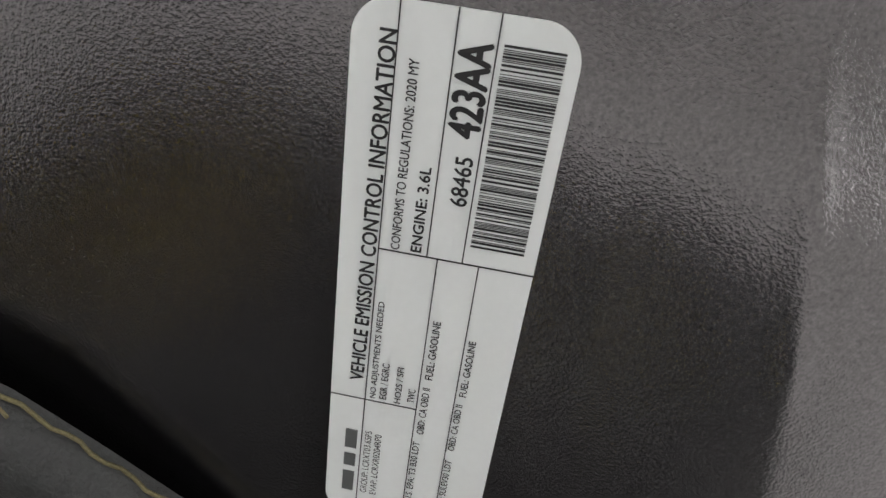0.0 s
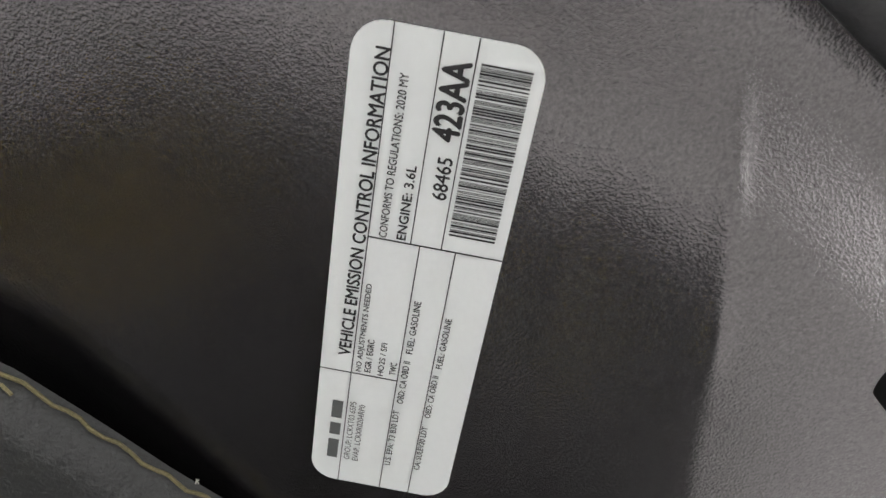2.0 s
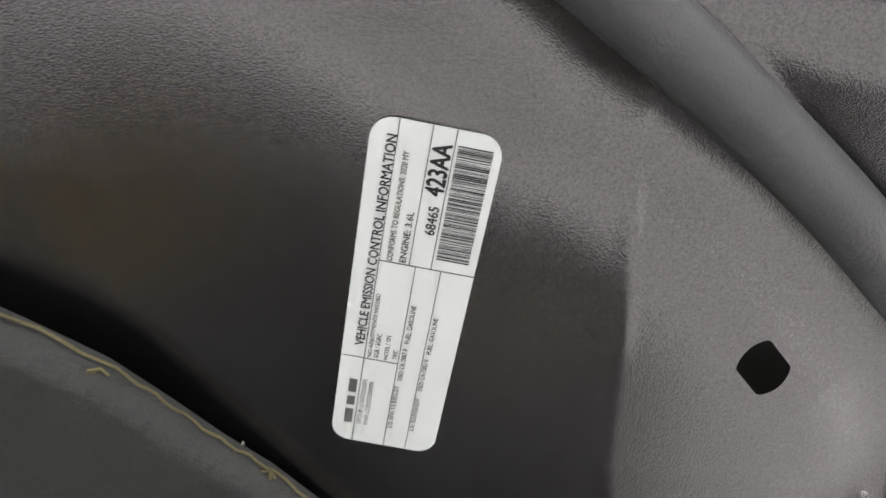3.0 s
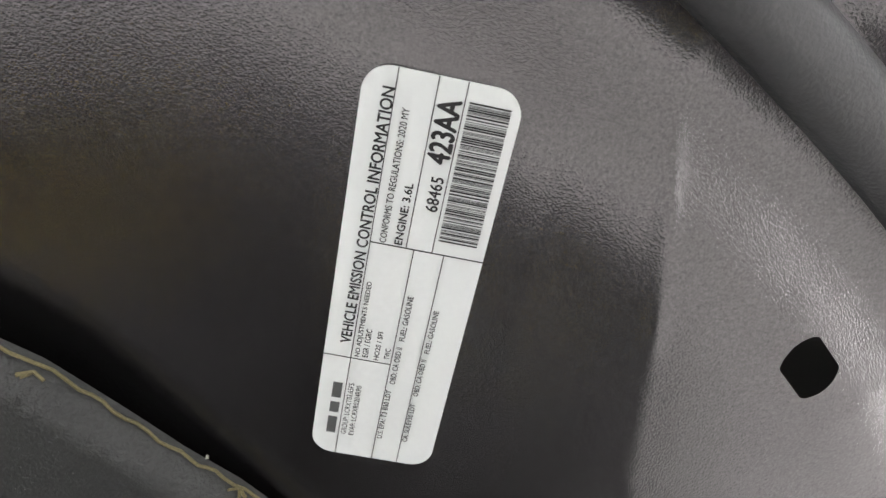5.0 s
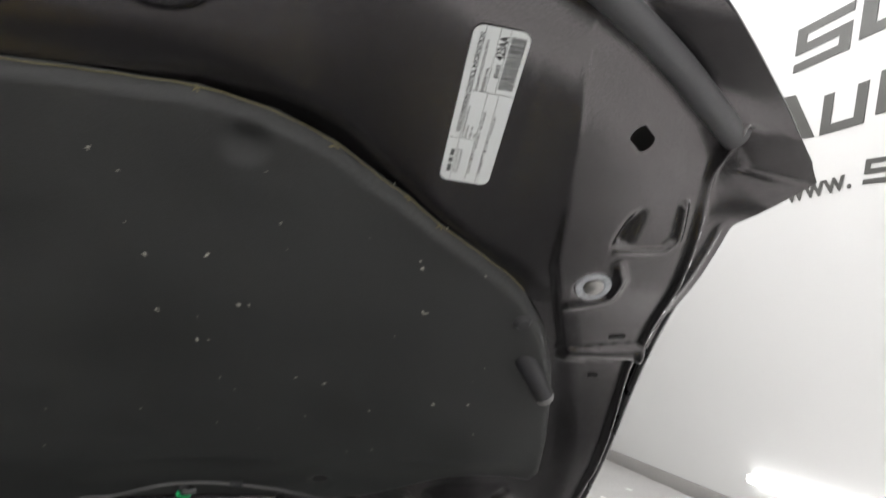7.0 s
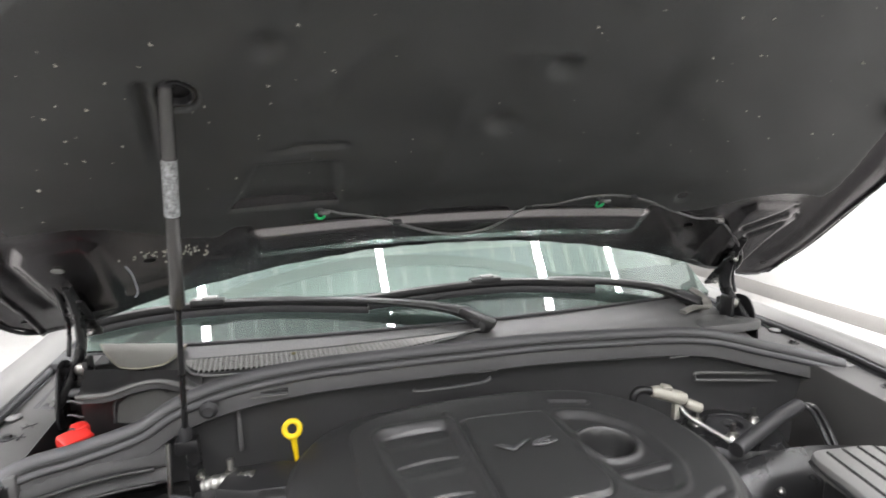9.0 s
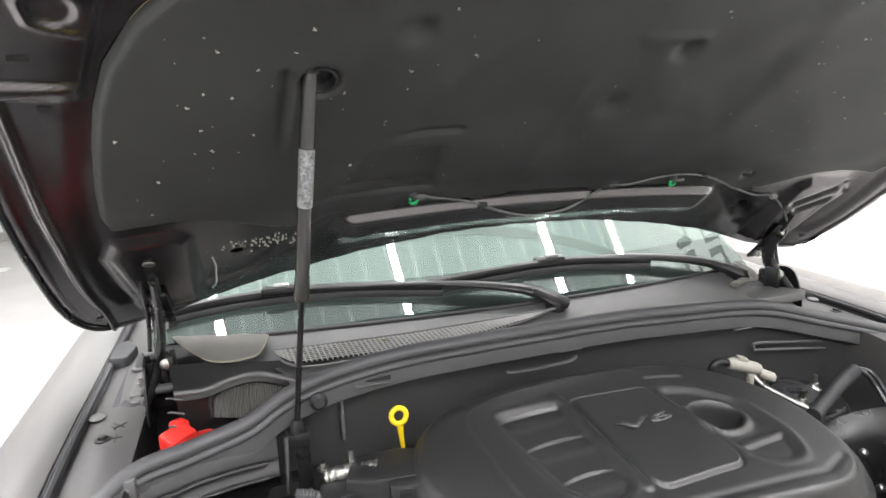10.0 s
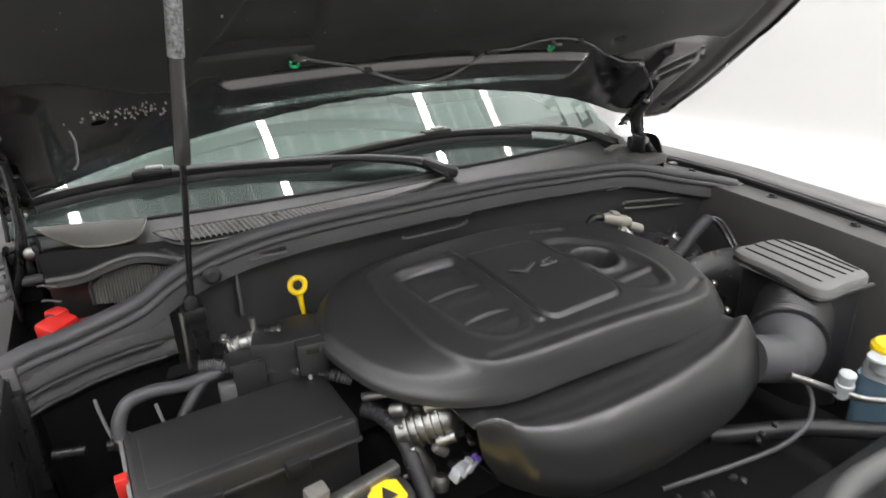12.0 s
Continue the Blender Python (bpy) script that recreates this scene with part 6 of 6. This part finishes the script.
part("mount", lathe([(0.046, -0.006), (0.046, 0.006), (0.036, 0.012), (0.020, 0.010), (0.018, 0.0)], 28), M_RUBBER, tower)
for x, y in ((-0.055, 0.030), (-0.030, -0.040), (0.050, 0.002)):
    part("stud", lathe([(0.015, 0.002), (0.015, 0.006), (0.010, 0.010), (0.008, 0.018), (0.0045, 0.019), (0.0045, 0.034)], 12, Matrix.Translation((x, y, 0.0))), M_STEEL, tower, "plated flange nut on a stud")
port = thing("service_port", "aluminium refrigerant service port with a cap", "service port")
part("elbow", tube([(0.300, -0.188, 0.815), (0.293, -0.185, 0.850), (0.305, -0.186, 0.866), (0.330, -0.190, 0.862)], 0.0075, 30, 12), M_ARM, port, "dark rubber elbow")
part("body", sweep(bmesh.new(), [(0.326, -0.190, 0.862), (0.335, -0.192, 0.861), (0.375, -0.204, 0.850), (0.385, -0.207, 0.847)], [0.010, 0.0125, 0.0125, 0.010], 14), M_PORT, port)
part("saddle", boxed((0, 0, 0), (0.020, 0.017, 0.010), 0.003, pose(0.352, -0.196, 0.869, 0, 14, -16)), M_PORT, port)
part("cap", sweep(bmesh.new(), [(0.385, -0.210, 0.842), (0.392, -0.214, 0.838), (0.406, -0.220, 0.832), (0.409, -0.221, 0.831)], [0.008, 0.0098, 0.0098, 0.007], 12), M_PORT, port, "pale plastic cap")
part("pipe", tube([(0.372, -0.205, 0.838), (0.380, -0.225, 0.822), (0.405, -0.262, 0.806), (0.425, -0.292, 0.795)], 0.0045, 30, 10), M_ALU, port)
part("leg", boxed((0.366, -0.206, 0.826), (0.012, 0.012, 0.03), 0.003), M_PORT, port)
hose_thing("heater_hose", "thick black rubber hose across the suspension tower", "hose", [(0.420, -0.300, 0.790), (0.48, -0.275, 0.797), (0.55, -0.245, 0.804), (0.625, -0.215, 0.806)], 0.0135, M_RUBBER, n=40, seg=14)
for dx in (0.0, 0.014):
    hose_thing("bent_pipe", "black bent metal pipe", "pipe", [(0.62 + dx, -0.215, 0.808), (0.635 + dx, -0.228, 0.805), (0.632 + dx, -0.26, 0.785), (0.622 + dx, -0.31, 0.735), (0.615 + dx, -0.33, 0.70)], 0.005, M_BLACK_STEEL, n=40, seg=8)
apron = thing("wheel_apron", "grey painted curved wheel apron panel", "apron")
rows = []
for f_ in np.linspace(0, 1, 12):
    rows.append([(0.40 + 0.26 * f_, -0.33 - 0.06 * g_, 0.775 - 0.10 * g_ ** 1.5 + 0.02 * math.sin(math.pi * f_)) for g_ in np.linspace(-0.6, 1.2, 12) if g_ >= 0 or True] if False else [(0.40 + 0.26 * f_, -0.30 - 0.10 * g_, 0.762 - 0.14 * g_ * g_ + 0.015 * math.sin(math.pi * f_)) for g_ in np.linspace(0, 1, 12)])
part("sheet", loft(rows, 0.002), M_BLACK_STEEL, apron)
for x, y, z in ((0.405, -0.40, 0.745), (0.415, -0.43, 0.725), (0.43, -0.385, 0.76)):
    cl = thing("hose_clip", "small pale hose clip", "clip", pose(x, y, z, 40, 20, 0), "small clips")
    part("clip", lathe([(0.006, 0), (0.007, 0.008), (0.004, 0.011)], 10), M_STEEL, cl)

# ---- right front: washer tank, pipes ----
tank = thing("washer_tank", "milky washer tank with blue fluid and a yellow cap", "washer tank", pose(0.485, -0.695, 0.0, 0, 0, 8))
part("lower", slab(rounded(-0.035, -0.05, 0.10, 0.05, 0.02), 0.60, 0.700, 0.0), M_BLUE, tank, "tank wall tinted by blue fluid")
part("upper", slab(rounded(-0.032, -0.046, 0.095, 0.046, 0.02), 0.700, 0.735, 0.018), M_MILK, tank, "milky tank wall")
part("neck", lathe([(0.026, 0.72), (0.026, 0.752), (0.024, 0.755)], 20, Matrix.Translation((-0.02, 0.01, 0))), M_MILK, tank)
part("cap", lathe([(0.030, 0.752), (0.031, 0.762), (0.026, 0.768), (0.010, 0.770)], 20, Matrix.Translation((-0.02, 0.01, 0))), M_YELLOW, tank, "yellow plastic cap")
part("strap", slab(smooth_outline([(-0.075, 0.016), (-0.062, 0.032), (-0.030, 0.026), (-0.030, 0.0), (-0.060, -0.002)], 24), 0.752, 0.757, 0.0015), M_MILK, tank, "pale cap tab")
ac = thing("refrigerant_pipe", "pale aluminium refrigerant pipe with a service valve", "pipe")
part("pipe", tube([(0.285, -0.635, 0.745), (0.315, -0.655, 0.732), (0.350, -0.678, 0.716), (0.385, -0.705, 0.705), (0.44, -0.735, 0.700), (0.52, -0.76, 0.70)], 0.0055, 40, 10), M_ALU, ac)
part("valve", lathe([(0.010, -0.012), (0.010, 0.006), (0.013, 0.008), (0.013, 0.014), (0.011, 0.016), (0.0115, 0.032), (0.009, 0.034)], 16, pose(0.350, -0.680, 0.722, 8, -8, 0)), M_MILK, ac, "pale plastic valve cap")
hose_thing("vacuum_hose", "thin dark vacuum hose in front of the resonator", "hose", [(0.33, -0.640, 0.715), (0.325, -0.655, 0.695), (0.295, -0.668, 0.672), (0.24, -0.665, 0.655), (0.16, -0.645, 0.642), (0.05, -0.615, 0.63)], 0.0035, M_SEAL, n=50, seg=8)
hose_thing("coolant_hose", "thick dark coolant hose across the front of the bay", "hose", [(0.19, -0.580, 0.640), (0.227, -0.601, 0.640), (0.334, -0.653, 0.640), (0.418, -0.716, 0.640), (0.47, -0.755, 0.640)], 0.014, M_PLASTIC, n=40, seg=14)
hose_thing("radiator_hose", "thick pale grey radiator hose along the front", "hose", [(0.05, -0.83, 0.70), (0.15, -0.79, 0.705), (0.27, -0.785, 0.70), (0.42, -0.80, 0.69)], 0.016, M_COWL, n=40, seg=14)
for k in range(12):
    x = rnd2.uniform(-0.05, 0.30)
    cl = thing("wiring_clip", "small wiring clip in the dark front of the bay", "clip", pose(x, -0.66 + rnd2.uniform(-0.01, 0.02), 0.645 + rnd2.uniform(-0.02, 0.03), rnd2.uniform(0, 80), 0, rnd2.uniform(0, 80)), "front wiring clips")
    part("clip", boxed((0, 0, 0), (0.012, 0.008, 0.007), 0.002), M_PLASTIC, cl)
